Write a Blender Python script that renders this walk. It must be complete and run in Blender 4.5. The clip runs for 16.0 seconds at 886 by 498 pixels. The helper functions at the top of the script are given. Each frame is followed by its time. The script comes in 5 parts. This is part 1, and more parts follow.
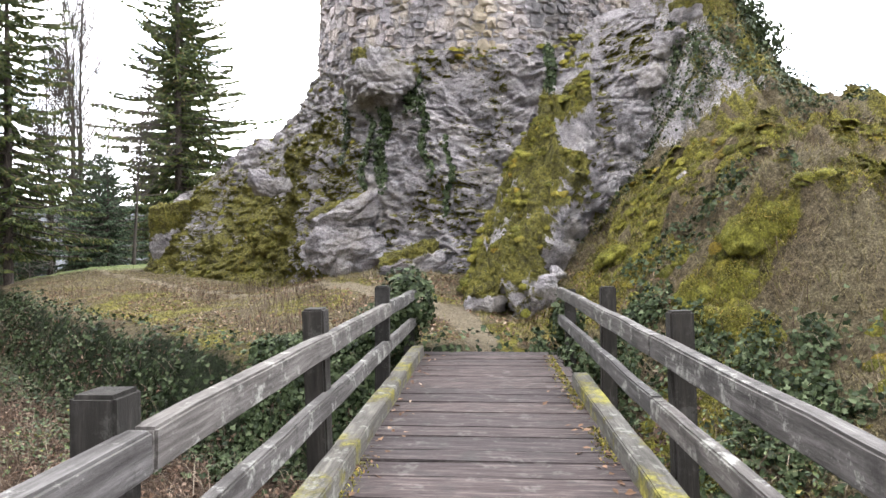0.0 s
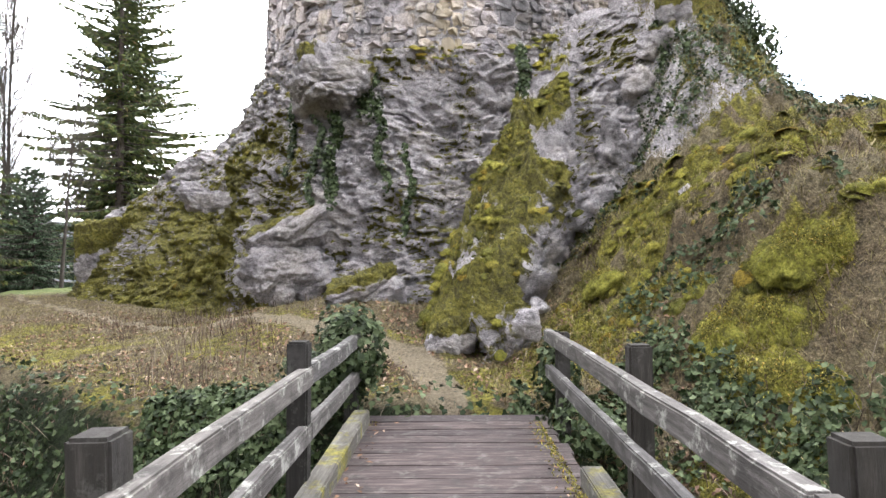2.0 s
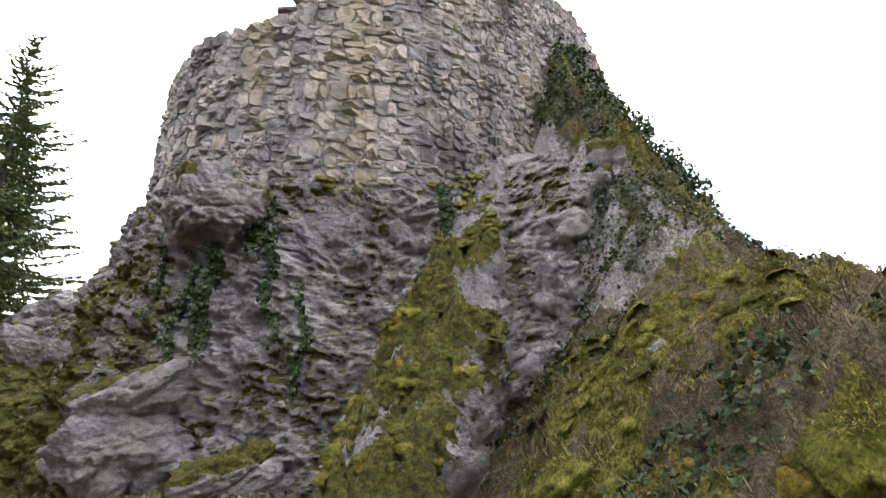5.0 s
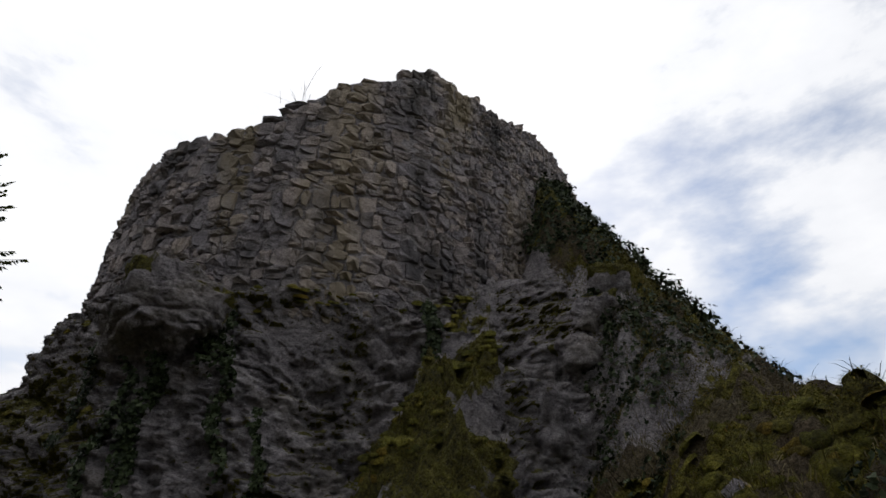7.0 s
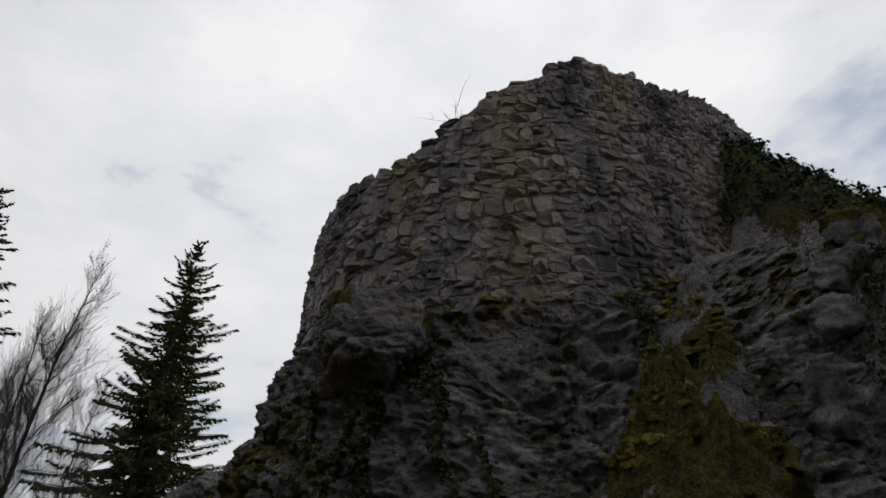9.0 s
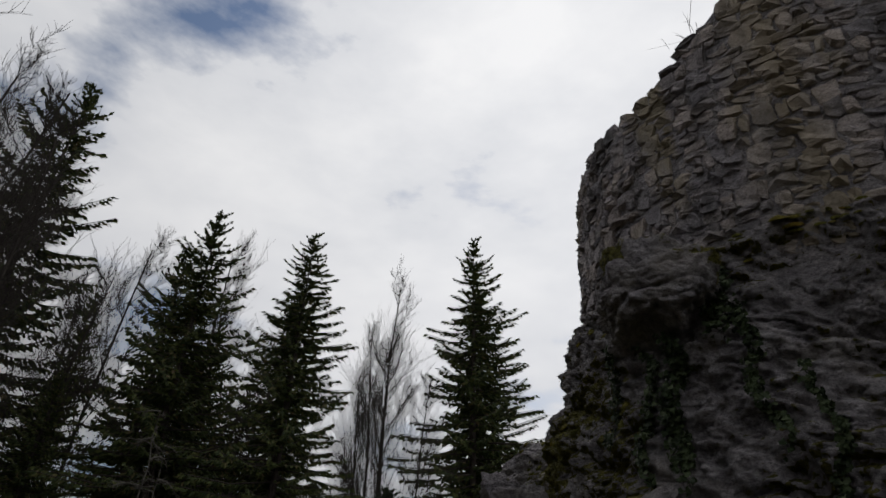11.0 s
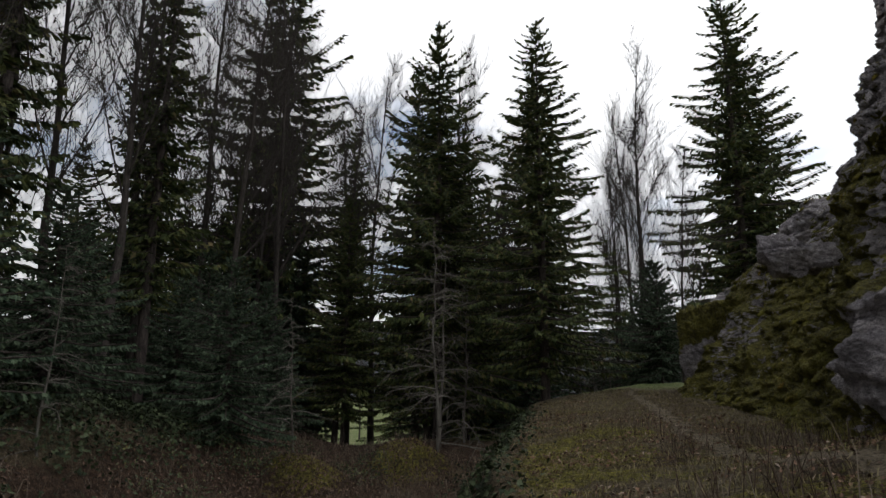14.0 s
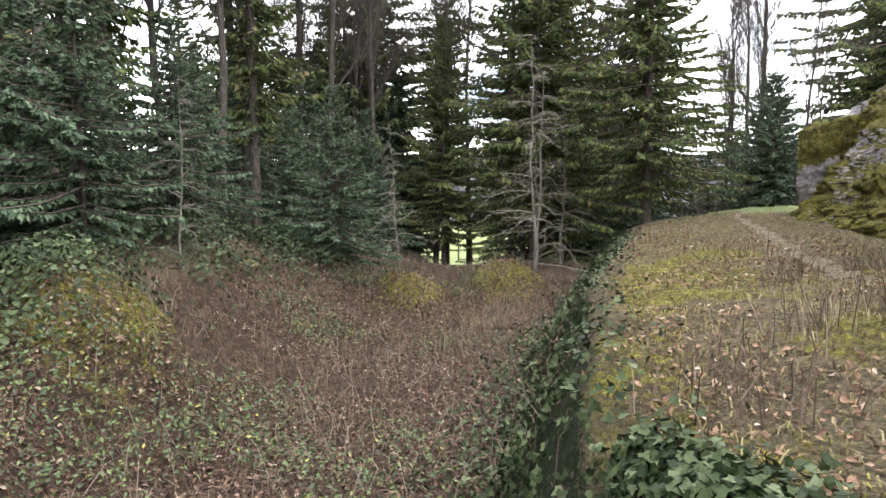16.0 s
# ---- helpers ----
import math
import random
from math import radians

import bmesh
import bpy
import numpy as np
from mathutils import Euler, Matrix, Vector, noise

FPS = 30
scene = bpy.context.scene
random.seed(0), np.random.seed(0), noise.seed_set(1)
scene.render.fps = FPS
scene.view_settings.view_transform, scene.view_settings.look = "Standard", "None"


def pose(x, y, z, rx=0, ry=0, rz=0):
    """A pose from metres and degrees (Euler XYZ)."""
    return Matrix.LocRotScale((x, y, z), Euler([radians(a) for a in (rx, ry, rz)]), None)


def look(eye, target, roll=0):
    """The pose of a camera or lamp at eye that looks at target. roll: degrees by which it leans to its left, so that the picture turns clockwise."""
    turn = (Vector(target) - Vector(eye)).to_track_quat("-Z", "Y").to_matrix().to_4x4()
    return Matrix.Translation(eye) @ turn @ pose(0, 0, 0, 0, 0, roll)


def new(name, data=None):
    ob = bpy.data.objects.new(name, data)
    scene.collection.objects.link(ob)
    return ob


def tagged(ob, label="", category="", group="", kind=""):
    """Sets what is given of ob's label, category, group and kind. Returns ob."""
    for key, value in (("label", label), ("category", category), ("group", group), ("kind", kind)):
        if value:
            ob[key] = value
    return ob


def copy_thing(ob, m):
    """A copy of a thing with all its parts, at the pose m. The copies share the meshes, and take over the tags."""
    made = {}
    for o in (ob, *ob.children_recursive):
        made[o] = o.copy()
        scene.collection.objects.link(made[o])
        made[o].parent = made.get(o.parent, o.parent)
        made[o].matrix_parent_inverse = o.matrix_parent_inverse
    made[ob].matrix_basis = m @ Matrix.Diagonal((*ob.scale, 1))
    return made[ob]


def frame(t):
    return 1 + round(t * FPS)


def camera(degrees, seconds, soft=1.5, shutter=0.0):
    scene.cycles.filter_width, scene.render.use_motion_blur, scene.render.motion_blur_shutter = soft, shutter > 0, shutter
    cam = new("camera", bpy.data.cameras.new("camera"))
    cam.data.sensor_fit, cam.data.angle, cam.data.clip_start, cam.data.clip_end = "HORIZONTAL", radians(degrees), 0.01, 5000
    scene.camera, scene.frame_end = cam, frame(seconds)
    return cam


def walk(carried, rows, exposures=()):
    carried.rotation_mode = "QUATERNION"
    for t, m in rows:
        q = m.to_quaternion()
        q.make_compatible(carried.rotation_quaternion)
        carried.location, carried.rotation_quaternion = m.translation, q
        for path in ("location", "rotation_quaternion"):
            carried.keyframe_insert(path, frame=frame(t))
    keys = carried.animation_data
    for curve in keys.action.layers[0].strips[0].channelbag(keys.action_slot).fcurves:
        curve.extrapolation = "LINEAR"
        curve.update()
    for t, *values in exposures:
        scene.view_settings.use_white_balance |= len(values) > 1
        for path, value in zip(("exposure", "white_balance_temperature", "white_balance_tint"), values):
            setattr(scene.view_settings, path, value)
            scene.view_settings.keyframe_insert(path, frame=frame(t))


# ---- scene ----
# Camera and walk
cam = camera(73.0, 16.0)
# seconds, eye x, y, z, yaw to the left, pitch up, lean
ROWS = [
    (0, 0.008, -0.001, 1.581, -0.75, 0.31, -0.56),
    (0.5, -0.014, 0.497, 1.586, -1.09, 0.41, -0.52),
    (1, 0.097, 1.142, 1.610, -2.27, 0.78, -0.56),
    (1.5, 0.120, 1.692, 1.649, -2.86, 1.27, -0.56),
    (2, 0.161, 2.233, 1.726, -4.24, 2.14, -0.52),
    (2.5, 0.281, 2.707, 1.784, -5.42, 3.53, -0.59),
    (3, 0.313, 3.197, 1.823, -6.43, 5.17, -0.50),
    (3.5, 0.354, 3.640, 1.856, -7.69, 7.20, -0.44),
    (4, 0.454, 4.139, 1.881, -8.91, 10.74, -0.52),
    (4.5, 0.485, 4.571, 1.896, -10.33, 13.67, -0.39),
    (5, 0.573, 5.018, 1.939, -12.72, 17.59, -0.23),
    (5.2, 0.585, 5.212, 1.950, -13.42, 19.34, -0.20),
    (7.3, 0.148, 7.046, 1.842, -17.99, 33.22, 0.63),
    (7.5, 0.104, 7.179, 1.837, -17.77, 33.54, 0.74),
    (8, -0.007, 7.415, 1.837, -14.42, 33.86, 0.45),
    (8.5, -0.125, 7.602, 1.832, -7.60, 34.24, 0.18),
    (9, -0.186, 7.738, 1.821, 0.23, 34.57, -0.07),
    (9.5, -0.061, 7.896, 1.771, 7.90, 34.72, 0.03),
    (9.7, -0.019, 7.944, 1.756, 11.08, 34.45, 0.42),
    (11.8, -0.149, 7.853, 1.708, 39.20, 28.15, 0.40),
    (12, -0.150, 7.853, 1.709, 40.85, 26.95, -0.40),
    (12.5, -0.158, 7.844, 1.711, 44.03, 23.69, -0.07),
    (13, -0.166, 7.836, 1.713, 47.62, 19.69, 0.21),
    (13.5, -0.171, 7.831, 1.716, 50.86, 15.91, 0.40),
    (14, -0.183, 7.823, 1.709, 53.85, 11.22, 0.23),
    (14.5, -0.196, 7.814, 1.698, 56.50, 6.86, -0.12),
    (15, -0.207, 7.802, 1.687, 59.01, 2.42, -0.34),
    (15.5, -0.214, 7.789, 1.677, 60.98, -1.37, -0.35),
    (16, -0.220, 7.777, 1.670, 62.88, -5.26, -0.29),
]


def eye_pose(x, y, z, yaw, pitch, lean):
    return pose(x, y, z, 0, 0, yaw) @ pose(0, 0, 0, 90 + pitch, 0, 0) @ pose(0, 0, 0, 0, 0, lean)


EXPOSURES = [(0, 1.2), (3.0, 1.3), (4.0, 1.1), (5.0, 0.6), (5.6, -0.05), (7.0, -1.9), (7.5, -2.3), (9.7, -2.3), (13.2, -2.3), (13.8, -1.9), (14.2, -1.15), (14.7, -0.2), (15.2, 0.55), (16.0, 1.1)]
walk(cam, [(t, eye_pose(*row)) for t, *row in ROWS], EXPOSURES)

# World and sun
world = bpy.data.worlds.new("overcast_sky")
scene.world = world
world.use_nodes = True
wn, wl = world.node_tree.nodes, world.node_tree.links
wn.clear()
w_out, w_bg = wn.new("ShaderNodeOutputWorld"), wn.new("ShaderNodeBackground")
w_sky, w_mix, w_co = wn.new("ShaderNodeTexSky"), wn.new("ShaderNodeMixRGB"), wn.new("ShaderNodeTexCoord")
w_map, w_cloud, w_ramp = wn.new("ShaderNodeMapping"), wn.new("ShaderNodeTexNoise"), wn.new("ShaderNodeValToRGB")
w_sky.sky_type, w_sky.sun_disc = "NISHITA", False
w_sky.sun_elevation, w_sky.sun_rotation = radians(45), radians(9)
w_gain = wn.new("ShaderNodeMixRGB")
w_gain.blend_type, w_gain.inputs[0].default_value = "MULTIPLY", 1.0
w_gain.inputs[2].default_value = (0.3, 0.3, 0.3, 1)
w_map.inputs["Scale"].default_value = (1.6, 1.6, 3.6)
w_cloud.inputs["Scale"].default_value, w_cloud.inputs["Detail"].default_value = 1.5, 7.0
w_cloud.inputs["Roughness"].default_value = 0.55
w_shade = wn.new("ShaderNodeValToRGB")
w_shade.color_ramp.elements[0].position, w_shade.color_ramp.elements[0].color = 0.35, (2.1, 2.15, 2.28, 1)
w_shade.color_ramp.elements[1].position, w_shade.color_ramp.elements[1].color = 0.65, (2.8, 2.8, 2.84, 1)
w_ramp.color_ramp.elements[0].position, w_ramp.color_ramp.elements[1].position = 0.30, 0.44
wl.new(w_co.outputs["Generated"], w_map.inputs["Vector"])
wl.new(w_map.outputs[0], w_cloud.inputs["Vector"])
wl.new(w_cloud.outputs[0], w_ramp.inputs[0])
wl.new(w_cloud.outputs[0], w_shade.inputs[0])
wl.new(w_sky.outputs[0], w_gain.inputs[1])
wl.new(w_ramp.outputs[0], w_mix.inputs[0])
wl.new(w_gain.outputs[0], w_mix.inputs[1])
wl.new(w_shade.outputs[0], w_mix.inputs[2])
w_dot, w_glow, w_lit = wn.new("ShaderNodeVectorMath"), wn.new("ShaderNodeMapRange"), wn.new("ShaderNodeMixRGB")
w_dot.operation, w_dot.inputs[1].default_value = "DOT_PRODUCT", (0.11, 0.69, 0.72)
w_glow.inputs["From Min"].default_value, w_glow.inputs["From Max"].default_value = -0.6, 0.95
w_glow.inputs["To Min"].default_value, w_glow.inputs["To Max"].default_value = 0.5, 1.6
w_lit.blend_type, w_lit.inputs[0].default_value = "MULTIPLY", 1.0
wl.new(w_co.outputs["Generated"], w_dot.inputs[0])
wl.new(w_dot.outputs["Value"], w_glow.inputs[0])
wl.new(w_mix.outputs[0], w_lit.inputs[1])
wl.new(w_glow.outputs[0], w_lit.inputs[2])
wl.new(w_lit.outputs[0], w_bg.inputs[0])
w_bg.inputs[1].default_value = 1.0
wl.new(w_bg.outputs[0], w_out.inputs[0])
sun = new("sun", bpy.data.lights.new("sun", "SUN"))
sun.data.energy, sun.data.angle, sun.data.color = 0.8, radians(30), (1.0, 0.96, 0.9)
sun.matrix_world = look((8, 50, 52), (0, 0, 0))


# Numeric noise
def lattice(ix, iy, iz):
    n = (ix * 374761393 + iy * 668265263 + iz * 2147483647 + 1013904223) & 0xFFFFFFFF
    n = ((n ^ (n >> 13)) * 1274126177) & 0xFFFFFFFF
    n = ((n ^ (n >> 16)) * 2246822519) & 0xFFFFFFFF
    return ((n ^ (n >> 15)) & 0xFFFF) / 32767.5 - 1.0


def vnoise(x, y, z):
    x, y, z = (np.asarray(a, float) + 500.0 for a in (x, y, z))
    i, j, k = (np.floor(a).astype(np.int64) for a in (x, y, z))
    u, v, w = x - i, y - j, z - k
    u, v, w = (a * a * (3 - 2 * a) for a in (u, v, w))
    total = 0
    for a in (0, 1):
        for b in (0, 1):
            for c in (0, 1):
                total = total + lattice(i + a, j + b, k + c) * (u if a else 1 - u) * (v if b else 1 - v) * (w if c else 1 - w)
    return total


def fbm(x, y, z, octaves=4, gain=0.5):
    total, amp = 0, 1.0
    for _ in range(octaves):
        total = total + amp * vnoise(x, y, z)
        x, y, z, amp = x * 2.03 + 17.1, y * 2.03 + 5.7, z * 2.03 + 9.2, amp * gain
    return total


def step(a, b, x):
    t = np.clip((x - a) / (b - a), 0, 1)
    return t * t * (3 - 2 * t)


def soft_max(a, b, k):
    h = np.clip(0.5 + 0.5 * (a - b) / k, 0, 1)
    return b + (a - b) * h + k * h * (1 - h)


def soft_min(a, b, k):
    return -soft_max(-a, -b, k)


def off_line(line, x, y):
    """Signed distance to an open polyline, positive on its right side seen along it."""
    best, sign = np.full(np.shape(x), 1e9), np.ones(np.shape(x))
    for (ax, ay), (bx, by) in zip(line, line[1:]):
        dx, dy = bx - ax, by - ay
        t = np.clip(((x - ax) * dx + (y - ay) * dy) / (dx * dx + dy * dy), 0, 1)
        px, py = x - ax - t * dx, y - ay - t * dy
        dist = np.hypot(px, py)
        side = np.where(px * dy - py * dx > 0, 1.0, -1.0)
        near = dist < best - 1e-9
        best, sign = np.where(near, dist, best), np.where(near, side, sign)
    return best * sign


# Materials
def material(name, rough=0.85, metal=0.0, spec=0.3):
    m = bpy.data.materials.new(name)
    m.use_nodes = True
    b = m.node_tree.nodes["Principled BSDF"]
    b.inputs["Roughness"].default_value, b.inputs["Metallic"].default_value = rough, metal
    b.inputs["Specular IOR Level"].default_value = spec
    return m, m.node_tree.nodes, m.node_tree.links, b


def noise_of(nodes, links, scale, detail=5.0, rough=0.6, stretch=(1, 1, 1), space="Object"):
    mp, n = nodes.new("ShaderNodeMapping"), nodes.new("ShaderNodeTexNoise")
    mp.inputs["Scale"].default_value = stretch
    n.inputs["Scale"].default_value, n.inputs["Detail"].default_value, n.inputs["Roughness"].default_value = scale, detail, rough
    if space == "World":
        where = nodes.new("ShaderNodeNewGeometry").outputs["Position"]
    else:
        where = nodes.new("ShaderNodeTexCoord").outputs["Object"]
    if space == "Piece":
        shift, apart = nodes.new("ShaderNodeVectorMath"), nodes.new("ShaderNodeVectorMath")
        shift.operation, shift.inputs[1].default_value = "MULTIPLY", (53.0, 31.0, 17.0)
        links.new(nodes.new("ShaderNodeObjectInfo").outputs["Random"], shift.inputs[0])
        links.new(where, apart.inputs[0])
        links.new(shift.outputs[0], apart.inputs[1])
        where = apart.outputs[0]
    links.new(where, mp.inputs["Vector"])
    links.new(mp.outputs[0], n.inputs["Vector"])
    return n.outputs[0]


def ramp(nodes, links, fac, stops):
    r = nodes.new("ShaderNodeValToRGB")
    while len(r.color_ramp.elements) < len(stops):
        r.color_ramp.elements.new(0.5)
    for e, (p, c) in zip(r.color_ramp.elements, stops):
        e.position, e.color = p, (*c, 1) if len(c) == 3 else c
    links.new(fac, r.inputs[0])
    return r.outputs[0]


def mix(nodes, links, fac, a, b, how="MIX"):
    m = nodes.new("ShaderNodeMixRGB")
    m.blend_type = how
    for value, slot in ((fac, 0), (a, 1), (b, 2)):
        if isinstance(value, (int, float)):
            m.inputs[slot].default_value = value
        elif isinstance(value, tuple):
            m.inputs[slot].default_value = (*value, 1)
        else:
            links.new(value, m.inputs[slot])
    return m.outputs[0]


def maths(nodes, links, op, a, b):
    m = nodes.new("ShaderNodeMath")
    m.operation = op
    for value, slot in ((a, 0), (b, 1)):
        if isinstance(value, (int, float)):
            m.inputs[slot].default_value = value
        else:
            links.new(value, m.inputs[slot])
    return m.outputs[0]


def bump(nodes, links, b, height, strength=0.5, distance=0.05):
    n = nodes.new("ShaderNodeBump")
    n.inputs["Strength"].default_value, n.inputs["Distance"].default_value = strength, distance
    links.new(height, n.inputs["Height"])
    links.new(n.outputs[0], b.inputs["Normal"])


def attribute(nodes, name):
    a = nodes.new("ShaderNodeAttribute")
    a.attribute_name = name
    return a.outputs["Fac"]


def random_value(nodes, island):
    if island:
        return nodes.new("ShaderNodeNewGeometry").outputs["Random Per Island"]
    return nodes.new("ShaderNodeObjectInfo").outputs["Random"]


BLACK, WHITE = (0, 0, 0), (1, 1, 1)
MOSS = [(0.2, (0.03, 0.026, 0.012)), (0.45, (0.095, 0.085, 0.024)), (0.62, (0.20, 0.18, 0.036)), (0.85, (0.32, 0.28, 0.07))]


def moss_colour(n, l):
    # Low noise goes dark: shade in the gaps between cushions, put into the colour.
    fine = noise_of(n, l, 9.0, 7.0, 0.7)
    wide = noise_of(n, l, 1.3, 3.0)
    both = mix(n, l, 0.35, fine, wide)
    pits = ramp(n, l, noise_of(n, l, 34.0, 5.0, 0.7), [(0.36, (0.4, 0.4, 0.4)), (0.5, (1, 1, 1)), (0.64, (1.35, 1.35, 1.35))])
    return mix(n, l, 0.9, ramp(n, l, both, [(0.32, MOSS[0][1]), (0.44, MOSS[1][1]), (0.56, MOSS[2][1]), (0.68, MOSS[3][1])]), pits, "MULTIPLY")


def rock_colour(n, l, space="Object"):
    layers = noise_of(n, l, 1.4, 8.0, 0.68, (1, 1, 1.5), space)
    speck = noise_of(n, l, 9.0, 8.0, 0.75, (1, 1, 1.6), space)
    base = ramp(n, l, layers, [(0.3, (0.16, 0.152, 0.16)), (0.45, (0.38, 0.36, 0.377)), (0.6, (0.52, 0.495, 0.51)), (0.75, (0.62, 0.59, 0.585))])
    pits = ramp(n, l, noise_of(n, l, 24.0, 6.0, 0.75, (1, 1, 1.8), space), [(0.36, (0.42, 0.4, 0.41)), (0.48, (1, 1, 1)), (0.66, (1.3, 1.28, 1.26))])
    base = mix(n, l, 0.9, base, pits, "MULTIPLY")
    base = mix(n, l, 0.8, base, ramp(n, l, speck, [(0.3, (0.38, 0.36, 0.37)), (0.52, (1.03, 1, 1)), (0.72, (1.35, 1.3, 1.28))]), "MULTIPLY")
    lichen = noise_of(n, l, 4.5, 7.0, 0.72, (1, 1, 1), space)
    base = mix(n, l, ramp(n, l, lichen, [(0.60, BLACK), (0.68, (0.6, 0.6, 0.6))]), base, (0.50, 0.49, 0.48))
    grime = noise_of(n, l, 0.9, 6.0, 0.7, (1.6, 1.6, 0.45), space)
    return mix(n, l, ramp(n, l, grime, [(0.54, BLACK), (0.66, (0.6, 0.6, 0.6))]), base, (0.085, 0.082, 0.084)), speck


def make_rock(name, moss=True):
    m, n, l, b = material(name, 0.9, 0, 0.25)
    colour, speck = rock_colour(n, l)
    stain = noise_of(n, l, 0.5, 5.0, 0.6)
    colour = mix(n, l, ramp(n, l, stain, [(0.52, BLACK), (0.72, (0.55, 0.55, 0.55))]), colour, (0.33, 0.285, 0.21))
    height = mix(n, l, 0.55, noise_of(n, l, 3.2, 10.0, 0.75, (1, 1, 2.2)), speck)
    if moss:
        cover = attribute(n, "moss")
        edge = maths(n, l, "ADD", cover, maths(n, l, "MULTIPLY", maths(n, l, "SUBTRACT", noise_of(n, l, 5.0, 7.0, 0.7), 0.5), 1.1))
        mask = ramp(n, l, edge, [(0.45, BLACK), (0.56, WHITE)])
        colour = mix(n, l, mask, colour, moss_colour(n, l))
        height = mix(n, l, mask, height, noise_of(n, l, 9.0, 7.0, 0.7))
    l.new(colour, b.inputs["Base Color"])
    bump(n, l, b, height, 1.0, 0.4)
    return m


def make_stone(name, island):
    m, n, l, b = material(name, 0.92, 0, 0.2)
    colour, speck = rock_colour(n, l, "World")
    tone = random_value(n, island)
    colour = mix(n, l, 0.85, colour, ramp(n, l, tone, [(0.0, (0.55, 0.55, 0.57)), (0.3, (0.78, 0.77, 0.78)), (0.7, (0.97, 0.92, 0.86)), (1.0, (1.18, 1.08, 0.94))]), "MULTIPLY")
    co, mp, wave = n.new("ShaderNodeTexCoord"), n.new("ShaderNodeMapping"), n.new("ShaderNodeTexNoise")
    geo = n.new("ShaderNodeNewGeometry")
    mp.inputs["Scale"].default_value = (0.55, 0.2, 0.14)
    l.new(geo.outputs["Position"], mp.inputs["Vector"])
    l.new(mp.outputs[0], wave.inputs["Vector"])
    wave.inputs["Scale"].default_value, wave.inputs["Detail"].default_value = 1.4, 3.0
    colour = mix(n, l, ramp(n, l, wave.outputs[0], [(0.55, BLACK), (0.68, (0.75, 0.75, 0.75))]), colour, (0.36, 0.30, 0.20))
    colour = mix(n, l, ramp(n, l, wave.outputs[0], [(0.34, (0.8, 0.8, 0.8)), (0.47, BLACK)]), colour, (0.06, 0.06, 0.062))
    # an ochre streak down the middle of the wall
    axes = n.new("ShaderNodeSeparateXYZ")
    l.new(geo.outputs["Position"], axes.inputs[0])
    sway = maths(n, l, "MULTIPLY", maths(n, l, "SUBTRACT", wave.outputs[0], 0.5), 3.0)
    away = maths(n, l, "ABSOLUTE", maths(n, l, "ADD", maths(n, l, "SUBTRACT", axes.outputs["X"], 1.3), sway), 0.0)
    colour = mix(n, l, ramp(n, l, away, [(0.15, (0.7, 0.7, 0.7)), (1.1, BLACK)]), colour, (0.46, 0.38, 0.27))
    l.new(colour, b.inputs["Base Color"])
    bump(n, l, b, mix(n, l, 0.5, noise_of(n, l, 7.0, 8.0, 0.7, (1, 1, 1), "World"), speck), 1.0, 0.16)
    return m


def make_ground():
    m, n, l, b = material("meadow_moss_and_leaf_litter", 0.95, 0, 0.15)
    wide, fine = noise_of(n, l, 0.55, 5.0, 0.6), noise_of(n, l, 7.0, 7.0, 0.7)
    tiny = noise_of(n, l, 38.0, 4.0, 0.7)
    grass = ramp(n, l, mix(n, l, 0.5, fine, tiny), [(0.34, (0.04, 0.033, 0.02)), (0.48, (0.12, 0.098, 0.06)), (0.64, (0.24, 0.20, 0.125))])
    litter = ramp(n, l, mix(n, l, 0.5, fine, tiny), [(0.36, (0.014, 0.011, 0.008)), (0.48, (0.055, 0.036, 0.024)), (0.62, (0.15, 0.095, 0.064))])
    moss = moss_colour(n, l)
    # Near-black ground under ivy: the leaf tangle's own shade is in this colour.
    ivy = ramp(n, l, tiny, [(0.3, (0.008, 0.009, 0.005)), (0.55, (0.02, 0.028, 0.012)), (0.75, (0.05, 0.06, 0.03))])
    path = ramp(n, l, tiny, [(0.3, (0.13, 0.105, 0.072)), (0.7, (0.28, 0.23, 0.165))])
    lawn = ramp(n, l, wide, [(0.3, (0.10, 0.13, 0.045)), (0.7, (0.18, 0.20, 0.085))])
    wood = ramp(n, l, noise_of(n, l, 0.03, 7.0, 0.75), [(0.35, (0.03, 0.033, 0.035)), (0.65, (0.065, 0.07, 0.078))])
    jitter = maths(n, l, "MULTIPLY", maths(n, l, "SUBTRACT", fine, 0.5), 1.3)
    colour = mix(n, l, ramp(n, l, wide, [(0.42, BLACK), (0.58, WHITE)]), grass, mix(n, l, 0.5, grass, litter))
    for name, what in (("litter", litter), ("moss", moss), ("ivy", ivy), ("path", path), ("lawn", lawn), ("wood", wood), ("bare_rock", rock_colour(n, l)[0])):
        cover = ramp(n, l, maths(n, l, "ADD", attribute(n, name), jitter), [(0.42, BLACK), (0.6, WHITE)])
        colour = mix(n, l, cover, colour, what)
    grit = ramp(n, l, noise_of(n, l, 20.0, 6.0, 0.75), [(0.36, (0.45, 0.45, 0.45)), (0.5, (1, 1, 1)), (0.64, (1.45, 1.45, 1.42))])
    colour = mix(n, l, 0.9, colour, grit, "MULTIPLY")
    l.new(colour, b.inputs["Base Color"])
    bump(n, l, b, mix(n, l, 0.35, fine, tiny), 1.0, 0.3)
    return m


def make_leaf(name, stops, rough=0.55, spec=0.4):
    m, n, l, b = material(name, rough, 0, spec)
    l.new(ramp(n, l, random_value(n, True), stops), b.inputs["Base Color"])
    return m


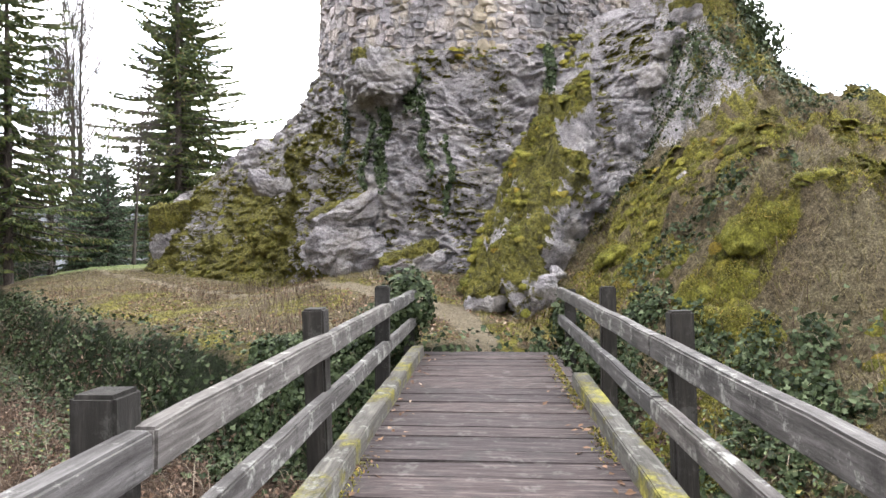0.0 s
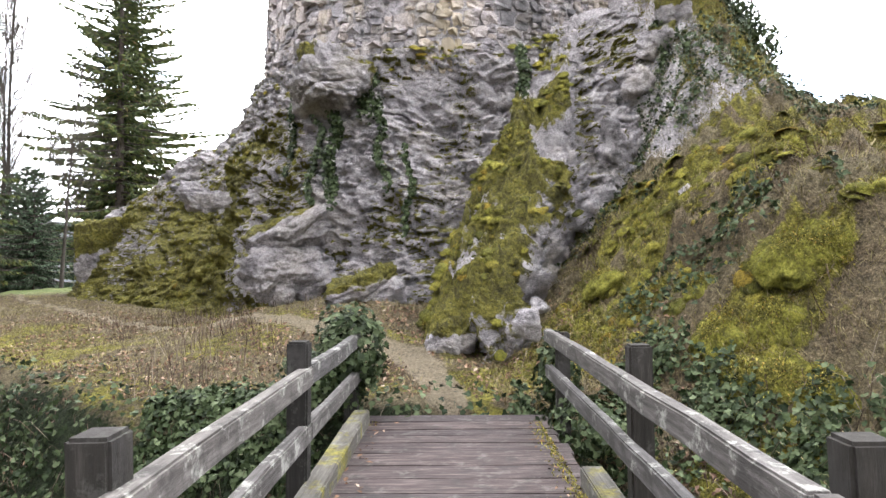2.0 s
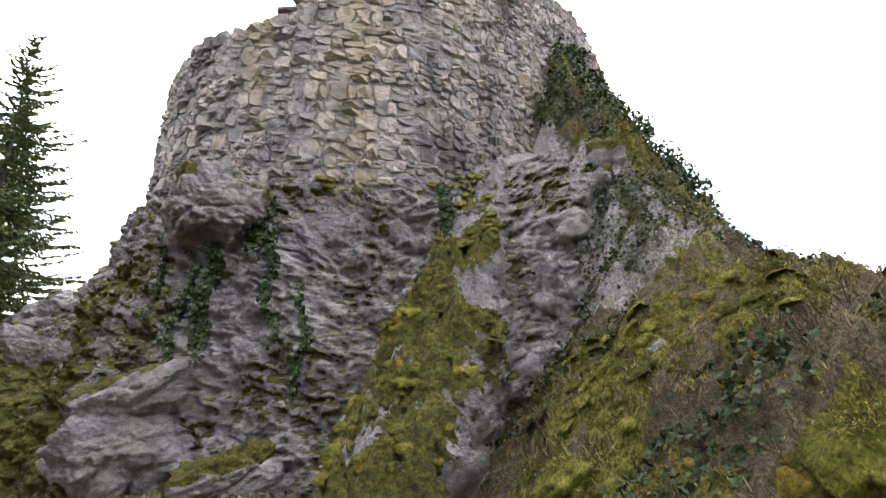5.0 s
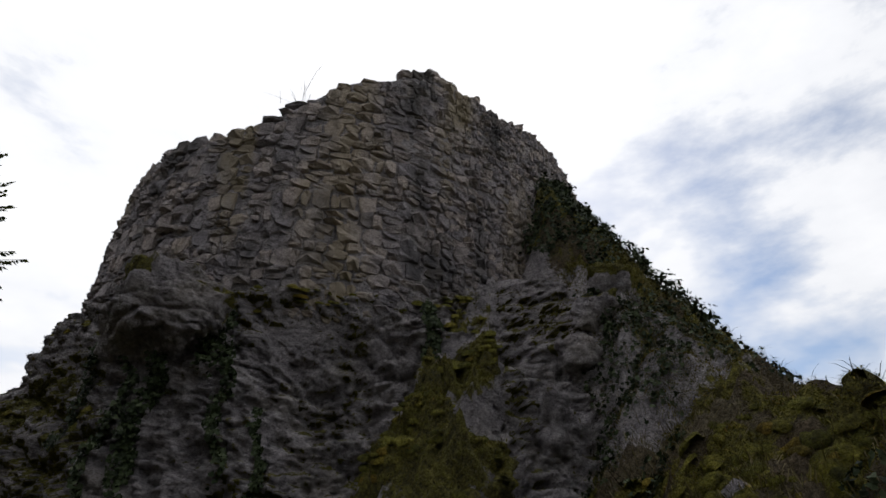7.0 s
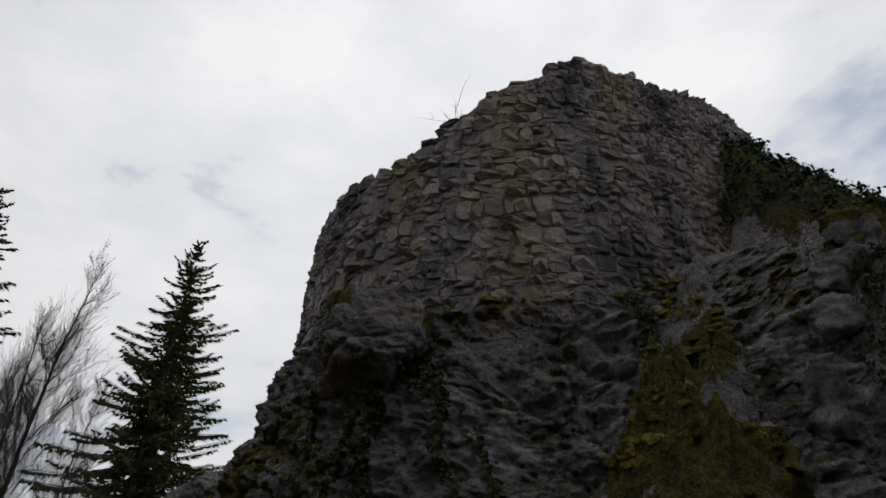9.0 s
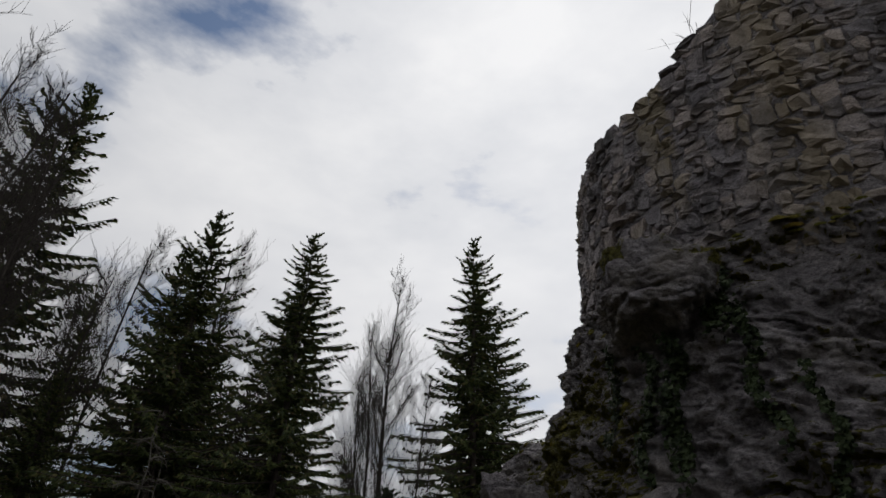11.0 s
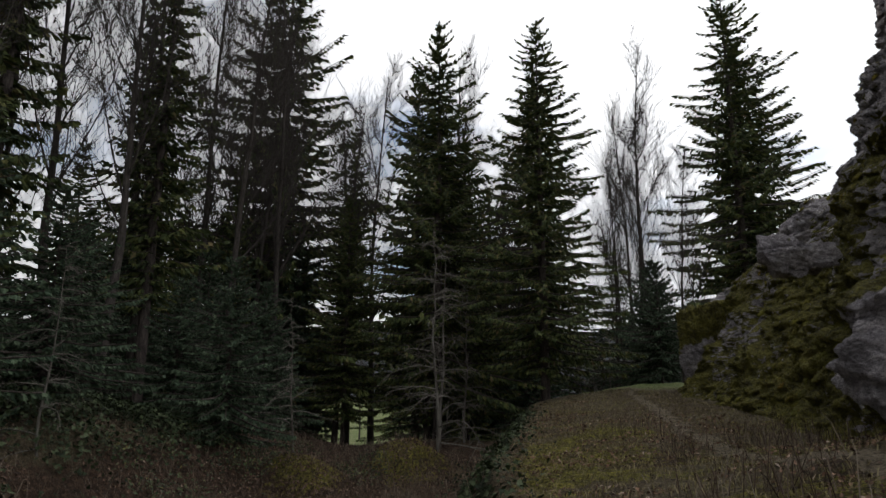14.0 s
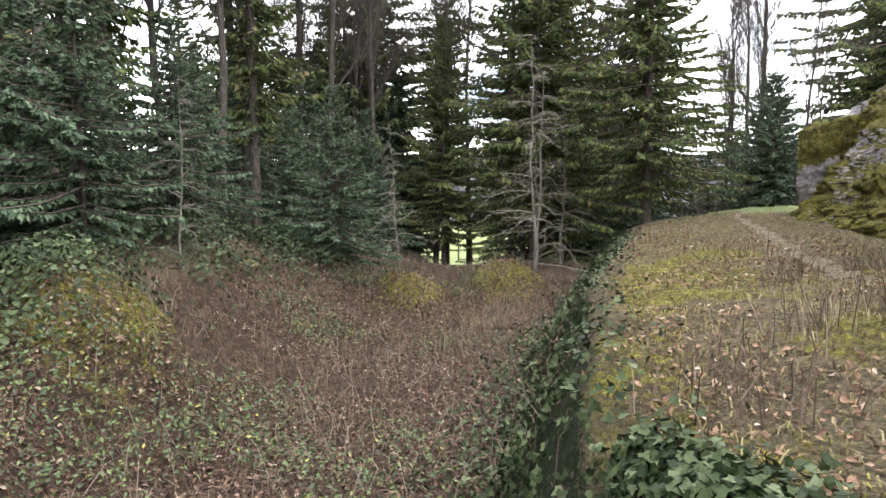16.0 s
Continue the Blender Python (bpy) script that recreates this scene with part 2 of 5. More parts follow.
def make_cushion():
    m, n, l, b = material("moss_cushions", 0.95, 0, 0.1)
    tone = ramp(n, l, random_value(n, True), [(0, (0.45, 0.5, 0.5)), (0.4, (0.85, 0.9, 0.8)), (0.8, (1.1, 1.1, 1.0)), (0.93, (1.1, 0.98, 0.8)), (1, (1.1, 0.85, 0.65))])
    l.new(mix(n, l, 1.0, moss_colour(n, l), tone, "MULTIPLY"), b.inputs["Base Color"])
    bump(n, l, b, noise_of(n, l, 22.0, 6.0, 0.75), 1.0, 0.08)
    return m


def make_wood(name, stops, lichen=0.3, moss=0.0, along=(1, 12, 12)):
    m, n, l, b = material(name, 0.88, 0, 0.25)
    grain = noise_of(n, l, 2.2, 8.0, 0.7, along, "Piece")
    colour = ramp(n, l, grain, stops)
    tone = random_value(n, False)
    colour = mix(n, l, 0.8, colour, ramp(n, l, tone, [(0, (0.7, 0.7, 0.72)), (1, (1.2, 1.15, 1.1))]), "MULTIPLY")
    spots = noise_of(n, l, 6.0, 7.0, 0.75, (1, 1, 1), "Piece")
    colour = mix(n, l, ramp(n, l, spots, [(0.55, BLACK), (0.62, (lichen, lichen, lichen))]), colour, (0.42, 0.42, 0.385))
    dark = noise_of(n, l, 3.4, 6.0, 0.72, (1, 1, 1), "Piece")
    colour = mix(n, l, ramp(n, l, dark, [(0.52, BLACK), (0.64, (0.75, 0.75, 0.75))]), colour, (0.03, 0.027, 0.026))
    if moss:
        cover = noise_of(n, l, 1.7, 6.0, 0.7, (1, 1, 1), "Piece")
        colour = mix(n, l, ramp(n, l, cover, [(0.62 - moss, BLACK), (0.72 - moss, WHITE)]), colour, moss_colour(n, l))
    l.new(colour, b.inputs["Base Color"])
    bump(n, l, b, mix(n, l, 0.4, grain, spots), 0.7, 0.02)
    return m


def make_bark(name, dark, light):
    m, n, l, b = material(name, 0.95, 0, 0.15)
    rough = noise_of(n, l, 3.0, 7.0, 0.7, (4, 4, 0.8))
    l.new(ramp(n, l, rough, [(0.35, dark), (0.65, light)]), b.inputs["Base Color"])
    bump(n, l, b, rough, 0.6, 0.05)
    return m


ROCK = make_rock("limestone_with_moss")
MORTAR = make_rock("rough_mortar", False)
STONE_ONE, STONE_MANY = make_stone("wall_stone", False), make_stone("wall_stones", True)
GROUND = make_ground()
IVY = make_leaf("ivy_leaves", [(0, (0.008, 0.013, 0.005)), (0.4, (0.020, 0.031, 0.011)), (0.75, (0.038, 0.053, 0.021)), (1, (0.085, 0.105, 0.055))], 0.6, 0.14)
BRAMBLE = make_leaf("bramble_leaves", [(0, (0.015, 0.026, 0.009)), (0.6, (0.045, 0.07, 0.02)), (0.96, (0.09, 0.115, 0.03)), (1, (0.22, 0.18, 0.04))])
LITTER = make_leaf("fallen_leaves", [(0, (0.04, 0.024, 0.016)), (0.5, (0.125, 0.072, 0.045)), (0.9, (0.25, 0.155, 0.10)), (1, (0.40, 0.32, 0.25))], 0.8, 0.2)
# Darker copy of LITTER: the ditch floor's shade is put into the leaf colour.
SHADED_LITTER = make_leaf("shaded_fallen_leaves", [(0, (0.022, 0.014, 0.010)), (0.5, (0.07, 0.042, 0.028)), (0.9, (0.15, 0.09, 0.06)), (1, (0.28, 0.21, 0.16))], 0.7, 0.2)
STRAW = make_leaf("dry_grass", [(0, (0.06, 0.05, 0.02)), (0.4, (0.16, 0.13, 0.06)), (0.8, (0.28, 0.23, 0.125)), (1, (0.14, 0.14, 0.035))], 0.8, 0.2)
CUSHION = make_cushion()
MOSSY = make_leaf("moss_tufts", [(0, (0.04, 0.038, 0.010)), (0.35, (0.11, 0.10, 0.022)), (0.7, (0.22, 0.20, 0.04)), (0.9, (0.32, 0.28, 0.07)), (1, (0.34, 0.20, 0.05))], 0.9, 0.1)
NEEDLE = make_leaf("spruce_needles", [(0, (0.025, 0.035, 0.014)), (0.5, (0.06, 0.08, 0.026)), (0.9, (0.11, 0.125, 0.035)), (1, (0.16, 0.12, 0.06))], 0.7, 0.2)
BLUE_NEEDLE = make_leaf("young_fir_needles", [(0, (0.02, 0.034, 0.018)), (0.5, (0.045, 0.07, 0.04)), (1, (0.09, 0.125, 0.07))], 0.7, 0.2)
TWIG = make_bark("bare_twigs", (0.025, 0.021, 0.018), (0.085, 0.073, 0.064))
PALE_TWIG = make_bark("pale_shoots", (0.07, 0.062, 0.052), (0.20, 0.185, 0.16))
BARK = make_bark("spruce_bark", (0.025, 0.02, 0.018), (0.11, 0.09, 0.08))
STEM = make_leaf("dry_stems", [(0, (0.04, 0.027, 0.02)), (0.6, (0.10, 0.07, 0.052)), (1, (0.24, 0.20, 0.155))], 0.9, 0.1)
RAIL = make_wood("weathered_rail_wood", [(0.3, (0.03, 0.027, 0.026)), (0.5, (0.075, 0.07, 0.068)), (0.7, (0.15, 0.143, 0.14))], 0.45)
POST = make_wood("dark_post_wood", [(0.3, (0.008, 0.007, 0.006)), (0.55, (0.018, 0.016, 0.014)), (0.75, (0.045, 0.041, 0.038))], 0.06, 0, (12, 12, 1))
DECK = make_wood("damp_deck_wood", [(0.3, (0.016, 0.012, 0.012)), (0.5, (0.045, 0.035, 0.035)), (0.7, (0.11, 0.09, 0.088))], 0.10, 0, (1, 12, 12))
CURB = make_wood("mossy_curb_wood", [(0.3, (0.04, 0.037, 0.033)), (0.5, (0.09, 0.085, 0.076)), (0.7, (0.17, 0.16, 0.142))], 0.3, 0.12)


# Mesh helpers
def mesh_of(name, verts, faces, mat=None, smooth=False):
    me = bpy.data.meshes.new(name)
    verts = np.asarray(verts, float).reshape(-1, 3)
    faces = faces.tolist() if isinstance(faces, np.ndarray) else faces
    me.from_pydata(verts.tolist(), [], faces)
    if mat:
        me.materials.append(mat)
    if smooth:
        me.polygons.foreach_set("use_smooth", np.ones(len(me.polygons), bool))
    me.update()
    return me


def part(name, me, parent, label="", at=None):
    ob = new(name, me)
    ob.parent = parent
    if at is not None:
        ob.matrix_basis = at
    return tagged(ob, label)


def thing(name, label, category, data=None, at=None, group="", kind=""):
    ob = new(name, data)
    if at is not None:
        ob.matrix_basis = at
    return tagged(ob, label, category, group, kind)


def set_attribute(me, name, values):
    me.attributes.new(name, "FLOAT", "POINT").data.foreach_set("value", np.asarray(values, np.float32).ravel())


def grid_faces(rows, cols):
    i = np.arange(rows * cols).reshape(rows, cols)
    return np.stack([i[:-1, :-1], i[:-1, 1:], i[1:, 1:], i[1:, :-1]], -1).reshape(-1, 4)


def box_mesh(name, size, mat, centre=(0, 0, 0), bevel=0.01, wobble=0.0, cuts=0):
    bm = bmesh.new()
    bmesh.ops.create_cube(bm, size=1)
    bmesh.ops.scale(bm, vec=size, verts=bm.verts)
    if cuts:
        axis = max(range(3), key=lambda k: size[k])
        long = [e for e in bm.edges if abs(e.verts[0].co[axis] - e.verts[1].co[axis]) > 1e-4]
        bmesh.ops.subdivide_edges(bm, edges=long, cuts=cuts)
    bmesh.ops.bevel(bm, geom=[e for e in bm.edges if e.is_manifold and e.calc_face_angle(0) > 0.5], offset=bevel, segments=2, affect="EDGES")
    for v in bm.verts:
        if wobble:
            v.co += wobble * noise.noise_vector(v.co * 1.7 + Vector((size[0] * 9, len(name), size[2] * 5)))
        v.co += Vector(centre)
    me = bpy.data.meshes.new(name)
    bm.to_mesh(me)
    bm.free()
    me.materials.append(mat)
    return me


def frames_of(normal, spin):
    """Two directions across each normal, turned by spin."""
    normal = normal / np.linalg.norm(normal, axis=1, keepdims=True)
    other = np.where(np.abs(normal[:, 2:3]) < 0.9, np.array([[0.0, 0, 1]]), np.array([[1.0, 0, 0]]))
    a = np.cross(other, normal)
    a /= np.linalg.norm(a, axis=1, keepdims=True)
    b = np.cross(normal, a)
    c, s = np.cos(spin)[:, None], np.sin(spin)[:, None]
    return a * c + b * s, b * c - a * s, normal


IVY_SHAPE = [(0, -0.5), (0.32, -0.55), (0.5, -0.1), (0.26, 0.0), (0.0, 0.6), (-0.26, 0.0), (-0.5, -0.1), (-0.32, -0.55)]
LEAF_SHAPE = [(0, -0.5), (0.28, -0.1), (0.0, 0.55), (-0.28, -0.1)]


def leaves_mesh(name, centre, normal, size, mat, shape=LEAF_SHAPE, fold=0.2, rng=None):
    """Many small leaves, each a folded outline lying across its normal."""
    count = len(centre)
    a, b, n = frames_of(normal, rng.uniform(0, 2 * np.pi, count))
    size = np.broadcast_to(size, (count,))[:, None]
    verts = [centre + size * (u * a + v * b + fold * (abs(u) - 0.25) * n) for u, v in shape]
    k = len(shape)
    verts = np.stack(verts, 1).reshape(-1, 3)
    return mesh_of(name, verts, np.arange(count * k).reshape(count, k), mat)


def blades_mesh(name, root, way, length, width, mat, bend, rng):
    """Many thin blades of grass or stems: three joints each, bent outwards."""
    count = len(root)
    length, width = np.broadcast_to(length, (count,))[:, None], np.broadcast_to(width, (count,))[:, None]
    way = way / np.linalg.norm(way, axis=1, keepdims=True)
    spin = rng.uniform(0, 2 * np.pi, count)
    side = np.stack([np.cos(spin), np.sin(spin), 0 * spin], 1)
    lean = np.stack([-np.sin(spin), np.cos(spin), 0 * spin], 1)
    mid = root + way * length * 0.55 + lean * length * bend * 0.35
    tip = root + way * length * 0.85 + lean * length * bend - np.array([0, 0, 1]) * length * bend * 0.35
    verts = np.stack([root - side * width / 2, root + side * width / 2, mid + side * width * 0.4, tip, mid - side * width * 0.4], 1)
    at = np.arange(count)[:, None] * 5
    faces = (at + np.array([[0, 1, 2, 4]])).tolist() + (at + np.array([[4, 2, 3]])).tolist()
    return mesh_of(name, verts.reshape(-1, 3), faces, mat)


def tubes_mesh(name, segments, mat, sides=4):
    """Tapered tubes from rows of start, end and the two radii."""
    segments = np.asarray(segments, float)
    p, q, r0, r1 = segments[:, 0:3], segments[:, 3:6], segments[:, 6:7], segments[:, 7:8]
    a, b, _ = frames_of(q - p + 1e-9, np.zeros(len(p)))
    ring = []
    for centre, r in ((p, r0), (q, r1)):
        for k in range(sides):
            t = 2 * math.pi * k / sides
            ring.append(centre + r * (math.cos(t) * a + math.sin(t) * b))
    verts = np.stack(ring, 1).reshape(-1, 3)
    base = np.arange(len(p))[:, None] * (2 * sides)
    faces = np.concatenate([base + np.array([[k, (k + 1) % sides, sides + (k + 1) % sides, sides + k]]) for k in range(sides)])
    return mesh_of(name, verts, faces, mat, True)


def moss_mounds(name, spots, ways, radii, rng_, flat=0.55, detail=2):
    """Many small moss cushions joined in one sheet of domes."""
    bm = bmesh.new()
    bmesh.ops.create_icosphere(bm, subdivisions=detail, radius=1)
    co = np.array([v.co for v in bm.verts])
    tris = np.array([[v.index for v in f.verts] for f in bm.faces])
    bm.free()
    keep = co[:, 2] > -0.35
    index = np.cumsum(keep) - 1
    tris = index[tris[keep[tris].all(axis=1)]]
    co = co[keep]
    a, b, n_ = frames_of(ways, rng_.uniform(0, 6.3, len(spots)))
    verts, faces = [], []
    for k in range(len(spots)):
        r = radii[k]
        wide = r * (1 + 0.26 * fbm(co[:, 0] * 1.5 + k * 3.7, co[:, 1] * 1.5, co[:, 2] * 1.5, 2) + 0.12 * fbm(co[:, 0] * 4 + k, co[:, 1] * 4, co[:, 2] * 4, 2))
        p_ = co * wide[:, None]
        verts.append(spots[k] + p_[:, :1] * a[k] * 1.25 + p_[:, 1:2] * b[k] + p_[:, 2:] * n_[k] * flat)
        faces.append(tris + k * len(co))
    return mesh_of(name, np.concatenate(verts), np.concatenate(faces), CUSHION, True)


# Ground: the castle plateau, the ditch under the bridge, the hillside and the valley
INNER = [(40, -4), (14, 6), (5, 8.8), (1.5, 9.5), (-1.5, 9.9), (-3.7, 10.6), (-6.6, 13.2), (-9.5, 15.6), (-15.2, 22), (-20, 27), (-25, 35), (-25, 80)]
OUTER = [(40, -16), (12, -4), (4, -1.0), (-3, -0.6), (-7, 3.2), (-10.5, 6.0), (-15, 9.2), (-19, 13.6), (-24, 17), (-40, 22)]
PATH = [(0.3, 8.0), (0.75, 10.5), (0.4, 12.4), (-2.0, 14.6), (-6.0, 18.2), (-10.5, 23.0), (-15.5, 28.5), (-19, 34), (-20, 45)]
TOWER, RADIUS = (2.5, 25.2), 7.2


KNOLLS = ((-15.9, 14.9, 1.2, 0.85), (-17.2, 18.9, 1.5, 1.0), (-10.4, 7.2, 1.3, 0.9))


def hill_height(x, y):
    r = np.hypot(x - 15.5, y - 15)
    cone = 3.1 + (10.6 - r) * 1.03
    cap = 5.34 + 0.46 * (np.minimum(y, 17) - 16) - 0.11 * (x - 11.3)
    side = np.where(x > 7.62, 2.25, 2.2)
    cap = cap - 0.3 * np.maximum(0, y - 17)
    ridge = 14.75 - 1.55 * np.hypot((x - 7.66) * side, (y - 20.73) * 0.95)
    bumps = 0.35 * fbm(x * 0.55, y * 0.55, 3.3, 4) + 0.5 * np.abs(fbm(x * 1.5, y * 1.5, 1.3, 3)) + 0.24 * np.abs(vnoise(x * 3.1 + 9, y * 3.1, 5.3)) + 0.1 * np.abs(fbm(x * 5.2, y * 5.2, 2.3, 2))
    return soft_max(soft_min(cone, cap, 0.8), ridge, 0.8) + bumps * step(0.3, 2.0, cone)


def ground_parts(x, y):
    inner, outer = off_line(INNER, x, y), -off_line(OUTER, x, y)
    return inner, outer


def ground_height(x, y):
    x, y = np.asarray(x, float), np.asarray(y, float)
    e, o = ground_parts(x, y)
    e = e + 0.25 * fbm(x * 0.8, y * 0.8, 7.7, 3)
    plateau = -0.62 + 0.17 * np.clip(e, 0, 4.2) + 0.04 * np.clip(e - 4.2, 0, 8) + 0.05 * np.clip(-x - 2, 0, 16)
    near_bridge = np.exp(-(((x - 0.6) / 2.2) ** 2))
    plateau = plateau * (1 - near_bridge) + near_bridge * np.maximum(plateau, -0.02 + 0.15 * np.clip(y - 9.8, 0, 6.5))
    plateau = np.maximum(plateau, plateau * 0.3 + 0.95 * np.exp(-(((x + 1.4) / 3.4) ** 2)) * step(10.0, 16.5, y))
    outside = -0.1 + 1.15 * np.exp(-(((x + 16.5) / 5.0) ** 2 + ((y - 7.8) / 3.0) ** 2)) + 0.25 * fbm(x * 0.3, y * 0.3, 2.2, 3)
    floor_z = -1.75 + 0.12 * fbm(x * 0.7, y * 0.7, 5.1, 3) + 0.25 * step(-14, -19, x)
    z = floor_z + (plateau - floor_z) * step(-0.9, 0.35, e)
    z = z + (outside - z) * step(-3.6, 0.8, o)
    z = soft_max(z, hill_height(x, y), 0.5)
    z = z + 0.07 * fbm(x * 1.3, y * 1.3, 8.8, 4) + 0.025 * fbm(x * 6, y * 6, 4.8, 2)
    # knolls at the mouth of the ditch and the mossy lump on its outer foot
    for cx, cy, rad, high in KNOLLS:
        z = z + high * np.exp(-((((x - cx) ** 2 + (y - cy) ** 2) / rad**2) ** 1.5))
    # the valley beyond, then wooded ridges on the horizon
    out = np.maximum(np.maximum(step(-19, -75, x), step(45, 120, y)), np.maximum(step(35, 110, x), step(-35, -120, y)))
    z = z * (1 - out) + out * (-11.0 + 1.2 * fbm(x * 0.02, y * 0.02, 1.5, 3))
    far = np.hypot(x, y - 10)
    ridge = (58 + 26 * fbm(x * 0.0022, y * 0.0022, 6.5, 4)) * step(260, 620, far)
    return z + ridge


def stretched(lo, hi, pitch, reach):
    mid = np.arange(lo, hi + pitch / 2, pitch)
    grow = [pitch]
    while sum(grow) < reach:
        grow.append(grow[-1] * 1.16)
    out = np.cumsum(grow)
    return np.concatenate([(lo - out)[::-1], mid, hi + out])


def path_cover(x, y):
    wander = 0.25 * fbm(x * 0.5, y * 0.5, 9.9, 2)
    wide = 0.38 - 0.008 * np.clip(y - 10, 0, 20)
    return (0.62 + 0.25 * step(16, 13, y)) * step(1.5, 0.3, np.abs(off_line(PATH, x, y) + wander) / wide)


def ground_sheet():
    xs, ys = stretched(-24, 15, 0.1, 2600), stretched(-2, 30, 0.1, 2600)
    gx, gy = np.meshgrid(xs, ys)
    x, y = gx.ravel(), gy.ravel()
    z = ground_height(x, y)
    e, o = ground_parts(x, y)
    me = mesh_of("ground", np.stack([x, y, z], 1), grid_faces(len(ys), len(xs)), GROUND, True)
    wide, patch = fbm(x * 0.35, y * 0.35, 1.1, 3), fbm(x * 0.9, y * 0.9, 2.7, 3)
    hill = step(-3.4, -1.0, hill_height(x, y)) * step(0.5, 1.6, x)
    rim = np.exp(-(((e - 0.7) / 0.8) ** 2))
    ditch = step(0.1, -0.8, e) * step(0.6, -1.0, o)
    near = step(60, 40, np.hypot(x, y))
    knoll = sum(np.exp(-(((x - cx) ** 2 + (y - cy) ** 2) / rad**2)) for cx, cy, rad, _ in KNOLLS)
    set_attribute(me, "moss", np.clip(0.05 + 0.8 * hill * step(-0.35, 0.4, patch + 0.7 * fbm(x * 2.6, y * 2.6, 9.7, 2)) + 0.42 * step(-0.2, 0.4, wide) * step(0.3, 1.0, e) + 0.55 * rim * step(-6, -3, -np.abs(x + 5)) + 0.25 * patch + 0.8 * knoll, 0, 1) * near)
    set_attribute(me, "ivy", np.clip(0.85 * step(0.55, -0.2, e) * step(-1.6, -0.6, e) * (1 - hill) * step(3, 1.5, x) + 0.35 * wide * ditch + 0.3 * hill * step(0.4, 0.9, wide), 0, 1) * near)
    set_attribute(me, "litter", np.clip(0.8 * ditch * (1 - 0.75 * hill) + 0.6 * step(-1, 2, o) + 0.4 * wide + 0.3 * step(0.0, 0.5, fbm(x * 0.6, y * 0.6, 3.1, 3)) * step(0.3, 1.0, e) + 0.55 * step(40, 70, np.hypot(x, y)), 0, 1))
    set_attribute(me, "path", path_cover(x, y) * step(-0.2, 0.4, e))
    crag = step(8.6, 7.4, x + 0.35 * (z - 6)) * step(13.2, 14.6, y) * step(3.2, 4.6, z) * step(2, 4, x)
    set_attribute(me, "bare_rock", np.clip(crag * (0.75 + 0.55 * fbm(x * 1.3, y * 1.3, z * 0.8, 3)), 0, 1) * near)
    set_attribute(me, "lawn", step(28, 42, np.hypot(x, y)) * step(260, 200, np.hypot(x, y)) * 0.9)
    set_attribute(me, "wood", step(200, 260, np.hypot(x, y)))
    thing("ground", "mossy meadow, leafy ditch and hillside round the castle rock", "ground", me, kind="structure")


ground_sheet()

# Castle rock
FOOT = np.array([(12, 20), (8.6, 17.2), (6.6, 14.7), (4.2, 15.4), (0.8, 16.4), (-2.2, 17.6), (-5, 20.3), (-9, 24.3), (-14, 28.7), (-15.6, 31.2), (-14.5, 35), (-8, 39)])
TOPS = np.array([9, 8.4, 8.6, 8.1, 7.7, 7.7, 8.0, 7.7, 5.1, 4.4, 4, 3.5])
INSETS = np.array([2.0, 2.4, 3.0, 2.6, 1.9, 1.2, 1.3, 4.0, 2.6, 2.0, 2.5, 2.5])


def rock_line(s):
    """Foot point, outward way, crest height and inset along the rock, s from 0 to 1."""
    keys = np.linspace(0, 1, len(FOOT))

    def smooth(values):
        fine = np.linspace(0, 1, 241)
        v = np.interp(fine, keys, values)
        kernel = np.hanning(15)
        v = np.convolve(np.pad(v, 7, mode="edge"), kernel / kernel.sum(), mode="valid")
        return np.interp(s, fine, v), np.interp(s, fine, np.gradient(v, fine))

    (fx, tx), (fy, ty) = smooth(FOOT[:, 0]), smooth(FOOT[:, 1])
    size = np.hypot(tx, ty)
    return fx, fy, -ty / size, tx / size, smooth(TOPS)[0], smooth(INSETS)[0]


